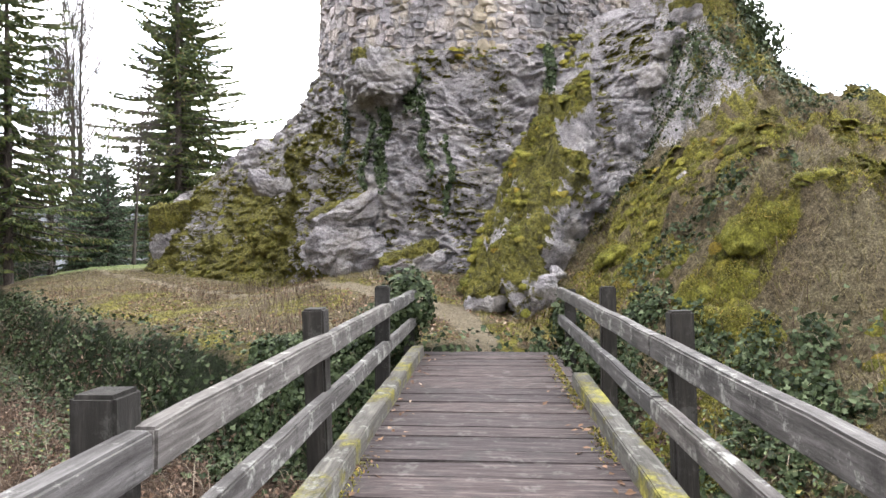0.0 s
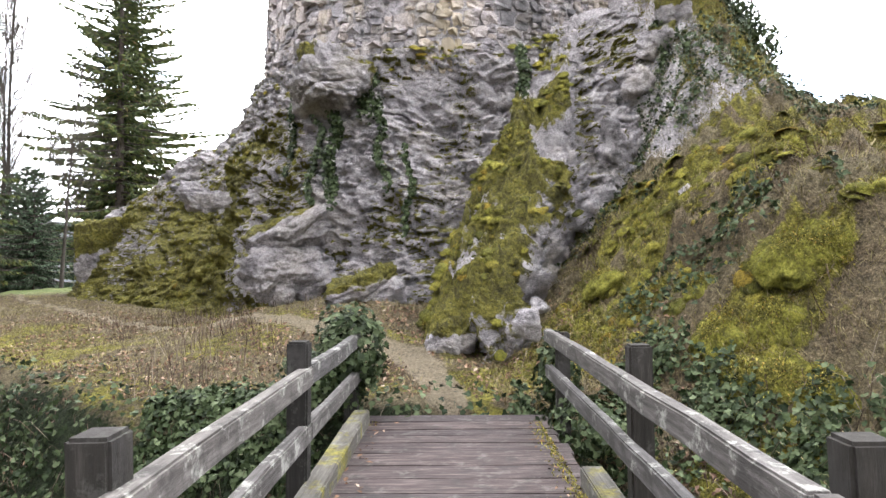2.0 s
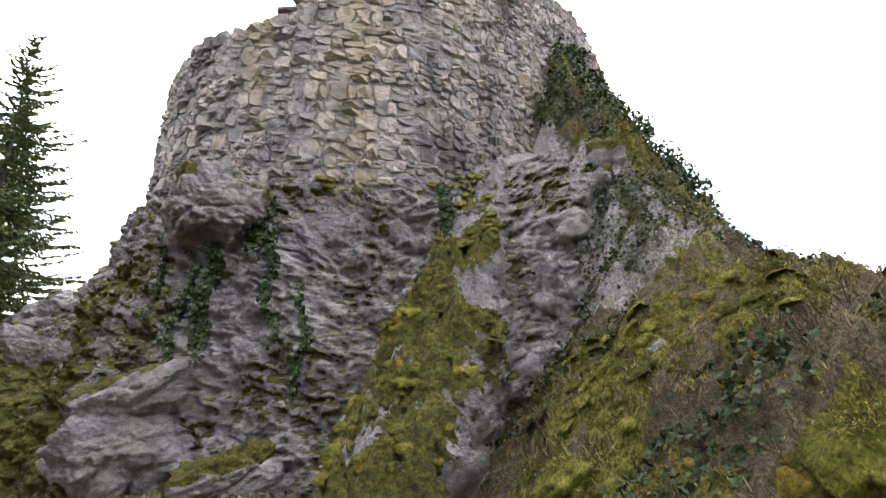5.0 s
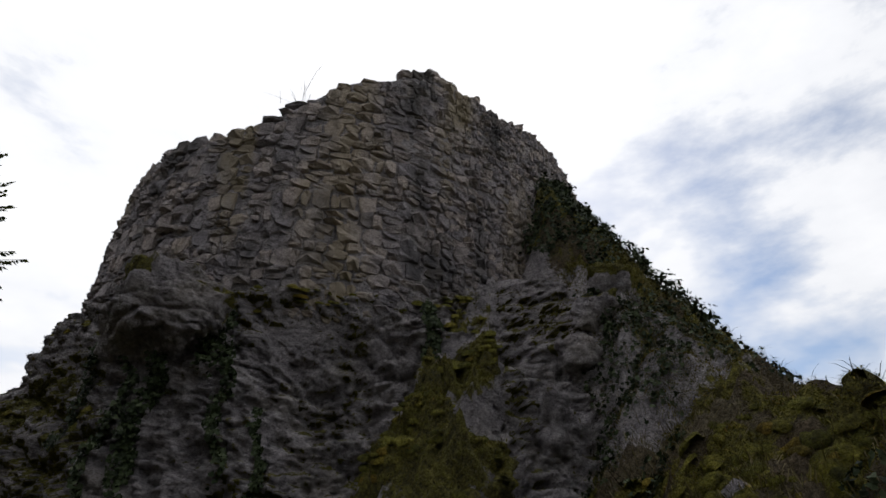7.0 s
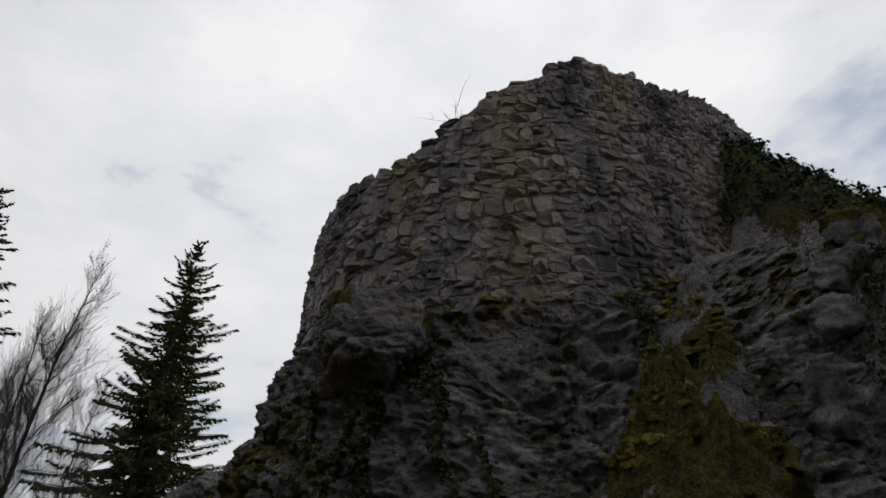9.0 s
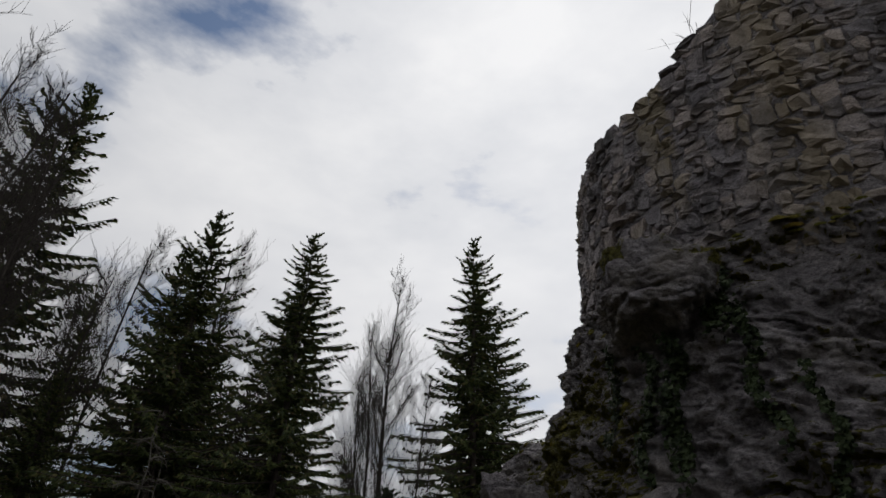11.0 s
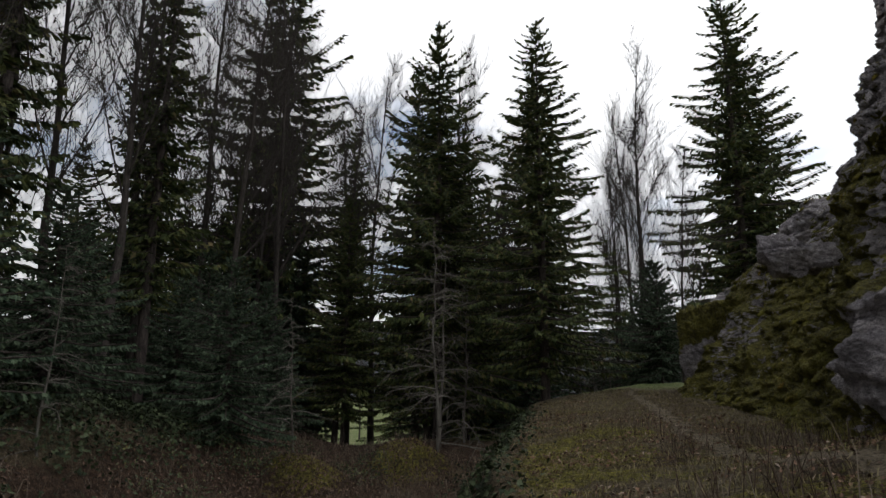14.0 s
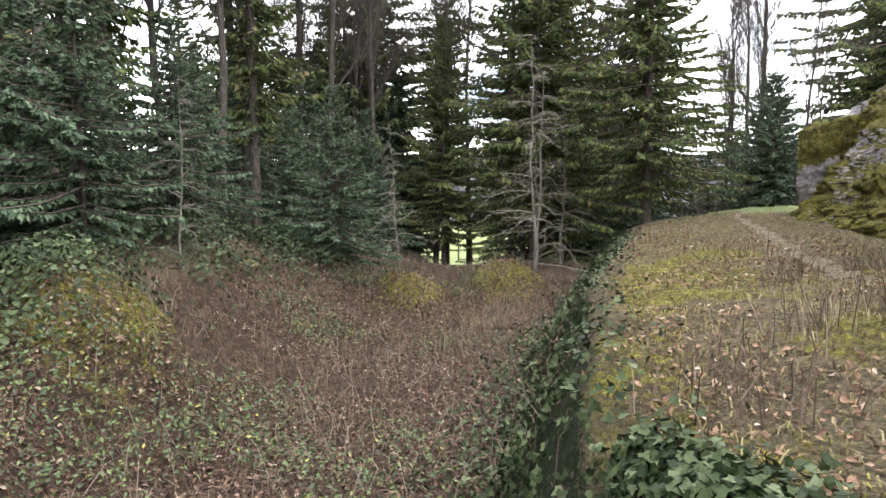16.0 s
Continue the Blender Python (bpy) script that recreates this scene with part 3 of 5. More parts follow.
def rock_points(s, h):
    """Points of the rock face: h 0 at the foot, 1 at the crest, on to 1.6 over the top."""
    fx, fy, ox, oy, top, inset = rock_line(s)
    base = ground_height(fx, fy) - 0.8
    square = step(0.37, 0.27, s)
    ox, oy = ox * (1 - square) + 0.1 * square, oy * (1 - square) - square
    rise = np.clip(h, 0, 1)
    over = np.clip(h - 1, 0, None)
    left = step(0.42, 0.58, s)
    inward = inset * (rise ** (1.15 - 0.3 * left)) + over * (1.5 + 7.5 * step(0.32, 0.5, s))
    z = base + (top - base) * rise + over * 0.9
    x, y = fx - ox * inward, fy - oy * inward
    big = fbm(x * 0.45 + z * 0.25, y * 0.45, z * 0.5, 3)
    ledges = np.abs(fbm(x * 0.8 - z * 0.5, y * 0.8, z * 1.6, 3))
    crack = 1 - np.abs(vnoise(x * 0.9 + z * 0.75, y * 0.6, z * 0.35)) * 2.2
    fine = fbm(x * 2.6, y * 2.6, z * 4.5, 3)
    bed = z * 1.9 + 0.35 * x + 0.8 * fbm(x * 0.5, y * 0.5, z * 0.4, 3)
    pocket = step(0.05, 0.55, fbm(x * 3.1 + z, y * 3.1, z * 6.5, 3)) + 0.6 * step(0.1, 0.5, fbm(x * 6.2, y * 6.2, z * 12.0 + x, 2))
    thin = z * 4.1 - 0.4 * x + 1.1 * fbm(x * 1.3, y * 1.3, z * 0.9, 3)
    out = 0.24 * big - 0.11 * pocket * (1 - 0.75 * left) + 0.14 * ledges - 0.2 * np.clip(crack, 0, 1) ** 3 + 0.15 * fine + 0.055 * fbm(x * 7, y * 7, z * 9, 2)
    out = out + 0.09 * (1 - 0.6 * left) * (bed - np.floor(bed)) ** 1.5 + 0.22 * left * np.abs(fbm(x * 1.7, y * 1.7, z * 1.7, 3)) + 0.07 * (1 - 0.8 * left) * (thin - np.floor(thin)) * step(-0.3, 0.3, fbm(x, y, z, 2))
    out = out * (1 - 0.6 * step(0.9, 1.15, h))
    return x + ox * out, y + oy * out, z + 0.15 * big, out, left


def castle_rock():
    rows, cols = 260, 860
    hs, ss = np.concatenate([np.linspace(0, 1, 230), np.linspace(1.01, 1.6, 30)]), np.concatenate([np.linspace(0, 0.72, 780), np.linspace(0.723, 1, 80)])
    s, h = np.meshgrid(ss, hs)
    s, h = s.ravel(), h.ravel()
    x, y, z, out, left = rock_points(s, h)
    pts = np.stack([x, y, z], 1).reshape(rows, cols, 3)
    nu, nv = np.gradient(pts, axis=1), np.gradient(pts, axis=0)
    nrm = np.cross(nu, nv).reshape(-1, 3)
    nrm /= np.linalg.norm(nrm, axis=1, keepdims=True) + 1e-9
    up = np.abs(nrm[:, 2])
    patch = fbm(x * 0.7, y * 0.7, z * 0.7, 4)
    cover = 0.55 * step(0.35, 0.8, up) + 0.3 * patch + 0.55 * left * step(0.98, 0.6, h - 0.2 * patch) + 0.25 * step(0.16, 0.08, h)
    cover = cover + 0.3 * step(0.30, 0.18, s) * step(-0.3, 0.3, patch)
    me = mesh_of("castle_rock", pts, grid_faces(rows, cols)[:, ::-1], ROCK, True)
    set_attribute(me, "moss", np.clip(cover, 0, 1))
    thing("castle_rock", "grey limestone crag with moss, carrying the ruined wall", "rock", me, kind="structure")


castle_rock()


def boulder_mesh(name, size, seed, rough=0.28, moss=0.5, detail=5, flat=0.0):
    bm = bmesh.new()
    bmesh.ops.create_icosphere(bm, subdivisions=detail, radius=1)
    co = np.array([v.co for v in bm.verts])
    faces = [[v.index for v in f.verts] for f in bm.faces]
    bm.free()
    k = seed * 7.3
    g = np.random.default_rng(seed)
    cuts = np.concatenate([np.eye(3), -np.eye(3), g.normal(size=(11, 3))])
    cuts[6:] /= np.linalg.norm(cuts[6:], axis=1, keepdims=True)
    reach = np.concatenate([np.full(6, 0.95), g.uniform(0.72, 1.05, 11)])
    towards = co @ cuts.T
    dist = np.min(np.where(towards > 0.05, reach / np.maximum(towards, 0.05), 9.0), axis=1)
    box = co * dist[:, None]
    d = 1 + 0.5 * rough * fbm(box[:, 0] * 1.1 + k, box[:, 1] * 1.1, box[:, 2] * 1.1, 4)
    pts = box * d[:, None] * np.array(size) / 2
    px, py, pz = pts[:, 0] + k, pts[:, 1], pts[:, 2]
    pocket = step(0.05, 0.5, fbm(px * 3.1, py * 3.1, pz * 5.5, 3)) + 0.6 * step(0.1, 0.5, fbm(px * 6.5, py * 6.5, pz * 11, 2))
    crack = np.clip(1 - np.abs(vnoise(px * 1.3 + pz * 1.1, py * 0.7, pz * 0.6)) * 6, 0, 1) + np.clip(1 - np.abs(vnoise(px * 0.8 - pz * 2.3, py * 0.9, 7.7)) * 7, 0, 1)
    deep = min(1.0, min(size) / 1.2)
    pts = pts + co * (deep * (0.08 * fbm(px * 1.6, py * 1.6, pz * 1.6, 3) + 0.06 * fbm(px * 7, py * 7, pz * 9, 3) - 0.045 * pocket - 0.1 * crack))[:, None]
    me = mesh_of(name, pts, faces, ROCK, True)
    nz = co[:, 2]
    set_attribute(me, "moss", np.clip(moss * step(0.0, 0.6, nz) + 0.45 * fbm(co[:, 0] * 2 + k, co[:, 1] * 2, co[:, 2] * 2, 3), 0, 1))
    return me


def boulder(label, at, size, turn, seed, moss=0.5, rough=0.28, detail=6):
    thing("boulder", label, "rock", boulder_mesh("boulder", size, seed, rough, moss, detail), pose(*at, *turn), group="boulders of the crag")


boulder("overhanging grey limestone boulder under the wall foot", (-1.6, 18.1, 6.66), (2.3, 2.0, 1.4), (-10, 14, 8), 1, 0.4, 0.3)
boulder("pale leaning limestone slab at the crag foot", (-2.45, 17.75, 2.75), (2.7, 1.5, 1.0), (-30, -24, 26), 2, 0.8, 0.2)
boulder("tilted limestone slab with damp grey face", (-2.6, 17.55, 1.75), (2.7, 1.4, 1.7), (-34, -12, 22), 3, 0.05, 0.2)
boulder("moss-topped boulder beside the cleft", (-0.7, 16.2, 1.25), (1.9, 1.2, 1.1), (0, -16, 12), 4, 1.1)
boulder("bare grey stone in the mossy flank", (-5.9, 21.2, 4.0), (1.5, 0.9, 0.9), (0, 10, 40), 5, 0.1)
boulder("overhanging crag end above a dark hollow", (-13.3, 30.4, 2.3), (2.3, 2.6, 3.5), (6, -14, 30), 6, 1.0, 0.34)
boulder("mossy stone at the foot of the rib", (1.05, 12.35, 0.6), (0.9, 0.7, 0.7), (0, 0, 20), 17, 1.3, 0.35)
boulder("grey stone at the foot of the rib", (1.8, 12.4, 0.95), (0.5, 0.5, 0.7), (8, 0, 60), 18, 0.5, 0.4, 4)
boulder("grey stone showing through the grassy hillside", (5.25, 12.3, 3.0), (0.9, 0.7, 0.5), (10, 0, 30), 7, 0.3, 0.3, 4)
boulder("broken pale stone beside the bridge end", (2.1, 11.35, 0.92), (0.42, 0.34, 0.5), (12, 8, 30), 8, 0.0, 0.35, 4)
boulder("broken pale stone with mossy foot beside the bridge end", (2.4, 11.7, 1.15), (0.36, 0.3, 0.26), (0, 18, 70), 9, 0.1, 0.35, 4)
boulder("rubble knob of pale stone in the cleft", (4.5, 16.5, 4.6), (1.3, 0.8, 1.4), (-10, 0, 10), 10, 0.3, 0.5)
for k, (x, y, z, r, cover) in enumerate(((5.9, 16.2, 6.2, 0.6, 0.5), (6.6, 16.3, 7.3, 0.6, 0.8), (5.2, 16.0, 4.6, 0.65, 0.3), (7.0, 16.4, 8.0, 0.5, 0.9))):
    boulder("broken grey limestone block in the mossy crag", (x, y, z), (r * 1.7, r * 1.5, r * 1.9), (k * 31 % 40 - 20, k * 17 % 30 - 15, k * 53), 30 + k, cover, 0.5, 5)
boulder("dark crag knob beside the wall foot", (6.0, 17.7, 6.8), (1.7, 1.0, 1.7), (0, 10, 20), 11, 0.7, 0.55)


def rib():
    """A mossy rib of rock that climbs from the path to the wall, its side a steep broken face."""
    keys = np.array([(1.15, 12.15, 0.5, 0.5), (1.4, 12.6, 1.25, 0.8), (1.95, 13.5, 2.3, 1.0), (2.6, 14.8, 3.8, 1.0), (3.45, 16.1, 5.4, 0.9), (4.2, 17.2, 7.0, 0.75), (4.9, 18.0, 8.6, 0.5)])
    rows, cols = 320, 110
    t = np.linspace(0, len(keys) - 1, rows)
    line = np.stack([np.interp(t, range(len(keys)), keys[:, k]) for k in range(4)], 1)
    a = np.linspace(0, 1, cols)
    across = np.interp(a, [0, 0.3, 0.62, 0.72, 1.0], [-1.7, -0.85, 0.4, 0.6, 0.95])
    drop = np.interp(a, [0, 0.3, 0.62, 0.72, 1.0], [-2.6, -0.55, 0.0, -0.25, -2.4])
    x = line[:, None, 0] + across[None] * line[:, None, 3] * 0.95
    y = line[:, None, 1] - across[None] * line[:, None, 3] * 0.35 + 0 * x
    z = line[:, None, 2] + drop[None] * (0.65 + 0.35 * line[:, None, 3])
    big, fine = fbm(x * 1.1, y * 1.1, z * 1.1, 4), fbm(x * 3.2, y * 3.2, z * 3.6, 3)
    lumps = 1.2 * np.abs(fbm(x * 2.5, y * 2.5, z * 2.5, 4))
    side = step(0.6, 0.75, a)[None]
    bed = z * 3.6 + 1.6 * fbm(x * 1.6, y * 1.6, z * 0.8, 3)
    x = x + 0.2 * big + side * (0.16 * fine + 0.2 * (bed - np.floor(bed)))
    z = z + 0.3 * big + (0.14 * fine + 0.4 * lumps) * (1 - side)
    y = y - 0.2 * big - 0.12 * lumps
    me = mesh_of("rock_rib", np.stack([x, y, z], -1).reshape(-1, 3), grid_faces(rows, cols), ROCK, True)
    cover = 0.66 * (1 - side) + 0.6 * big + 0.28 * side - 0.3 * step(-1.4, -1.9, across)[None]
    set_attribute(me, "moss", np.clip(cover + 0 * x, 0, 1))
    global RIB
    RIB = np.stack([x, y, z], -1), np.clip(cover + 0 * x, 0, 1)
    return thing("rock_rib", "steep rib of limestone thickly covered with yellow moss", "rock", me)


rock_rib = rib()


# Ruined tower wall
def wall_top(phi):
    keys = [-180, -110, -75, -56, -45, -36, -25, -17, -11, -1.5, 5, 11, 16, 21, 30, 38, 50, 60, 75, 95]
    high = [12, 12.0, 12.5, 12.9, 12.7, 12.6, 13.1, 13.9, 14.6, 15.05, 15.55, 16.2, 16.05, 15.75, 15.65, 15.85, 16.1, 16.2, 14.0, 11.0]
    return np.interp(phi, keys, high)


def wall_radius(z):
    return RADIUS - 0.03 * (z - 7.5) - 0.015 * np.maximum(0, z - 10.5) ** 2


BEND, FLAT = 14.0, 15.0


def wall_place(phi, r):
    """Plan point and heading of the wall: round on one side, flatter past the bend."""
    phi = np.asarray(phi, float)
    bend = radians(BEND)
    round_part = phi <= BEND
    a = np.where(round_part, np.radians(phi), bend + np.radians(phi - BEND) * RADIUS / FLAT)
    shift = np.where(round_part, 0.0, FLAT - RADIUS)
    x = TOWER[0] - shift * math.sin(bend) + (r + shift) * np.sin(a)
    y = TOWER[1] + shift * math.cos(bend) - (r + shift) * np.cos(a)
    return x, y, a


def wall_core():
    phis, rows = np.linspace(-180, 95, 150), 40
    verts = []
    top = wall_top(phis) - 0.12
    for k in range(rows):
        z = 4.5 + (top - 4.5) * k / (rows - 1)
        r = wall_radius(z) - 0.05 + 0.03 * fbm(phis * 0.2, z, 0 * z, 3)
        x, y, _ = wall_place(phis, r)
        verts.append(np.stack([x, y, z], 1))
    for z in (top, 0 * top + 9.0):
        x, y, _ = wall_place(phis, 0 * phis + RADIUS - 2.0)
        verts.append(np.stack([x, y, z], 1))
    return mesh_of("wall_core", np.concatenate(verts), grid_faces(rows + 2, len(phis)), MORTAR, True)


tower = thing("tower_wall", "ruined round castle wall of rough grey limestone blocks", "ruin", wall_core(), kind="structure")
rng = np.random.default_rng(5)


def stone_shape(seed):
    """A block with worn, rounded edges, one metre on a side."""
    bm = bmesh.new()
    bmesh.ops.create_cube(bm, size=1)
    bmesh.ops.subdivide_edges(bm, edges=bm.edges, cuts=1, use_grid_fill=True)
    co = np.array([v.co for v in bm.verts])
    faces = [[v.index for v in f.verts] for f in bm.faces]
    bm.free()
    long = np.linalg.norm(co, axis=1, keepdims=True)
    co = co * (1 - 0.24 * np.clip(long - 0.5, 0, 1) / 0.366)
    co += 0.075 * np.random.default_rng(seed).normal(size=co.shape)
    return co, faces


STONES = [stone_shape(k) for k in range(8)]


def lay_wall():
    near, joined_v, joined_f, count = [], [], [], 0
    z = 7.15
    while z < 16.5:
        course = float(rng.uniform(0.2, 0.52))
        phi = -105 + rng.uniform(0, 3)
        while phi < 92:
            small = step(0, 25, phi) * 0.45 + 0.15 * step(9.5, 8.2, z)
            wide = float(rng.uniform(0.2, 0.62) * (1 - small))
            turn = math.degrees(wide / RADIUS)
            split = 2 if rng.random() < 0.4 + 0.9 * small and course > 0.26 else 1
            for part_of in range(split):
                high = course / split
                mid_z = z + high * (part_of + 0.5) + 0.22 * float(noise.noise((phi * 0.07, z * 0.5, 3.0))) + rng.normal() * 0.03
                mid = phi + turn / 2
                if mid_z < wall_top(mid) + rng.uniform(-0.15, 0.2):
                    r = float(wall_radius(mid_z)) - 0.19 + rng.uniform(-0.035, 0.04)
                    sx, sy, a = (float(v) for v in wall_place(mid, r))
                    m = (Matrix.Translation((sx, sy, mid_z))
                         @ Euler((radians(-3 + rng.normal() * 2.5), radians(rng.normal() * 8), a + rng.normal() * 0.05)).to_matrix().to_4x4()
                         @ Matrix.Diagonal((wide * rng.uniform(0.95, 1.08), 0.45 * rng.uniform(0.9, 1.1), high * rng.uniform(0.9, 1.25), 1)))
                    kind = int(rng.integers(len(STONES)))
                    if -30 < mid < 14 and 7.9 < mid_z < 13.4 and wide > 0.28 and len(near) < 300:
                        near.append((kind, m))
                    else:
                        co, faces = STONES[kind]
                        joined_v.append(co @ np.array(m.to_3x3()).T + np.array(m.translation))
                        joined_f += [[i + count for i in f] for f in faces]
                        count += len(co)
            phi += turn
        z += course
    return near, np.concatenate(joined_v), joined_f


near_stones, many_v, many_f = lay_wall()
part("stones", mesh_of("stones", many_v, many_f, STONE_MANY), tower, "rough limestone blocks")["kind"] = "stuff"

# Wooden footbridge, in its own frame: x to the right, y along it
bridge = thing("footbridge", "weathered wooden footbridge with plank deck and two-bar railings", "bridge", at=pose(0, 0, 0, 0, 0, -5))


def bar(name, start, end, size, mat, parent, label="", bevel=0.012, wobble=0.012):
    start, end = Vector(start), Vector(end)
    long = (end - start).length
    me = box_mesh(name, (long, size[0], size[1]), mat, bevel=bevel, wobble=wobble, cuts=max(1, int(long / 0.35)))
    way = (end - start).normalized()
    side = way.cross(Vector((0, 0, 1))).normalized()
    rise = side.cross(way)
    m = Matrix((way, -side, rise)).transposed().to_4x4()
    m.translation = (start + end) / 2
    return part(name, me, parent, label, m)


for side in (-1, 1):
    if side < 0:
        post_at = ((-0.7, 1.27, 1.12), (1.9, 1.27, 1.13), (4.35, 1.24, 1.18), (6.85, 1.22, 1.2), (9.5, 1.25, 0.99))
    else:
        post_at = ((-1.0, 1.3, 1.15), (1.6, 1.33, 1.15), (4.25, 1.35, 1.16), (6.5, 1.28, 1.2), (9.4, 1.27, 0.99))
    for u, off, tall in post_at:
        me = box_mesh("post", (0.16, 0.16, 2.6), POST, bevel=0.015, wobble=0.01, cuts=3)
        part("post", me, bridge, "dark square timber post", pose(side * off, u, tall - 1.3, rng.normal() * 0.6, rng.normal() * 0.6, rng.normal() * 2))
    joints = [-3.2, 1.92, 6.9, 9.62] if side < 0 else [-3.2, 4.22, 9.75]
    for a, b in zip(joints, joints[1:]):
        a = a + 0.006
        bar("top_rail", (side * 1.16, a, 0.925), (side * 1.16, b, 0.925), (0.10, 0.155), RAIL, bridge, "lichen-spotted grey top rail")
        bar("lower_rail", (side * 1.16, a, 0.50), (side * 1.16, b, 0.50), (0.09, 0.15), RAIL, bridge, "lichen-spotted grey lower rail")
    for a, b in ((-3.2, 2.6), (2.62, 7.1 if side > 0 else 9.1)):
        bar("curb", (side * 1.07, a, 0.07), (side * 1.07, b, 0.07), (0.18, 0.18), CURB, bridge, "weathered curb beam with moss")
u = -3.2
while u < 9.3:
    wide = float(rng.uniform(0.24, 0.4))
    me = box_mesh("plank", (2.16 + rng.uniform(-0.04, 0.05), wide - 0.010, 0.06), DECK, bevel=0.008, wobble=0.008, cuts=5)
    part("plank", me, bridge, "", pose(rng.uniform(-0.02, 0.02), u + wide / 2, -0.03 + rng.uniform(-0.006, 0.006), rng.normal() * 0.4, rng.normal() * 0.2, rng.normal() * 0.3))
    u += wide
for v in (-0.85, 0.0, 0.85):
    bar("beam", (v, -3.6, -0.2), (v, 9.6, -0.2), (0.2, 0.26), POST, bridge, "dark bearer under the deck")


# Trees
def conifer_parts(seed, tall, spread, low, mat=NEEDLE, levels=70, spray=0.6):
    """Trunk with tiers of bent limbs; hanging sprays of needles along each limb."""
    g = np.random.default_rng(seed)
    trunk = [(0, 0, -0.6, 0, 0, tall * 0.5, 0.012 * tall, 0.008 * tall), (0, 0, tall * 0.5, 0, 0, tall, 0.008 * tall, 0.01)]
    centre, along, width, length = [], [], [], []
    lop = g.uniform(0, 2 * np.pi)
    for f in np.linspace(low, 0.985, levels):
        reach = spread * ((1 - f) ** 0.8) + 0.25
        if f < low + 0.12:
            reach *= 0.6 + 0.4 * (f - low) / 0.12
        count = int(g.integers(4, 7))
        for a in g.uniform(0, 2 * np.pi) + np.arange(count) * 2 * np.pi / count + g.normal(0, 0.25, count):
            size = reach * g.uniform(0.4, 1.15) * (1 + 0.2 * math.sin(f * 23 + 2 * a + seed)) * (1 + 0.14 * math.cos(a - lop))
            z = f * tall + g.normal() * 0.6 * tall / levels
            way = np.array([math.cos(a), math.sin(a), 0])
            across = np.array([-way[1], way[0], 0])
            droop = g.uniform(0.2, 0.5) * (1 - 0.95 * f)
            lift = 0.35 * f * f

            def limb(d):
                return np.array([0, 0, z]) + way * size * d + np.array([0, 0, size * (-droop * d + (0.16 + lift) * d * d)])

            for d0, d1 in ((0, 0.5), (0.5, 1.0)):
                trunk.append((*limb(d0), *limb(d1), 0.01 + 0.009 * size * (1.1 - d0), 0.008 + 0.008 * size * (1.1 - d1)))
            for d in np.linspace(0.12, 1.0, max(4, int(size / (0.22 * spray + 0.05)))):
                root = limb(d)
                for s in (-1, 0, 1):
                    fan = (1.15 - d) * (0.6 + 0.5 * min(1, size / 2))
                    v = way * g.uniform(0.35, 0.9) + across * s * g.uniform(0.5, 1.1) * fan * 1.3 + np.array([0, 0, -g.uniform(0.25, 1.0) * (1.1 - f) if s else -g.uniform(0.5, 1.6) * (1.05 - f)]) + np.array([0, 0, 1.2 * max(0.0, f - 0.8) / 0.2])
                    centre.append(root)
                    along.append(v / np.linalg.norm(v))
                    length.append(spray * g.uniform(0.5, 1.25) * (1.15 - 0.45 * d) * (0.45 + 0.55 * min(1, size / 2)))
                    width.append(g.uniform(0.06, 0.13) * (0.25 + 1.2 * spray))
    centre, along = np.array(centre), np.array(along)
    length, w = np.array(length)[:, None], np.array(width)[:, None]
    a, b, _ = frames_of(along, g.uniform(0, 6.3, len(along)))
    mid, tip = centre + along * length * 0.5, centre + along * length
    verts = np.stack([centre - a * w * 0.25, mid - a * w, mid - a * w * 0.25 + b * w * 0.4 + along * length * 0.12, tip, mid + a * w * 0.3 + along * length * 0.18, mid + a * w, centre + a * w * 0.25], 1)
    crown = mesh_of("crown", verts.reshape(-1, 3), np.arange(len(centre) * 7).reshape(-1, 7), mat)
    return tubes_mesh("trunk", trunk, BARK, 5), crown


def bare_parts(seed, tall, spread=0.35, first=0.25, twigs=2):
    """Leafless tree with steep limbs that fork three times into long twigs."""
    g = np.random.default_rng(seed)
    segs, fine = [], []

    def grow(p, way, long, r, level):
        bits = (7, 4, 3, 2)[level]
        for k in range(bits):
            way = way + g.normal(size=3) * (0.05 if level == 0 else 0.12) + np.array([0, 0, 0.09 if level else 0])
            way /= np.linalg.norm(way)
            q = p + way * long / bits
            r2 = r * (0.78 if level == 0 else 0.72)
            (segs if level < 2 else fine).append((*p, *q, r, r2))
            if level < 3 and (level > 0 or k / bits >= first):
                for _ in range((4, 4, twigs)[level]):
                    a = g.uniform(0, 2 * np.pi)
                    out = way * g.uniform(0.7, 1.1) + np.array([math.cos(a), math.sin(a), 0]) * g.uniform(0.5, 1.0) * (spread / 0.35) + np.array([0, 0, 0.2])
                    here = p + (q - p) * g.random()
                    share = (0.30 * (1.15 - k / bits) if level == 0 else 0.5) * g.uniform(0.7, 1.25)
                    grow(here, out / np.linalg.norm(out), max(0.3, long * share), max(0.011, r2 * 0.42), level + 1)
            p, r = q, r2

    grow(np.array([0, 0, -0.5]), np.array([0.0, 0, 1]), tall, tall * 0.010, 0)
    return tubes_mesh("trunk", segs, TWIG, 5), tubes_mesh("twigs", fine, TWIG, 3)


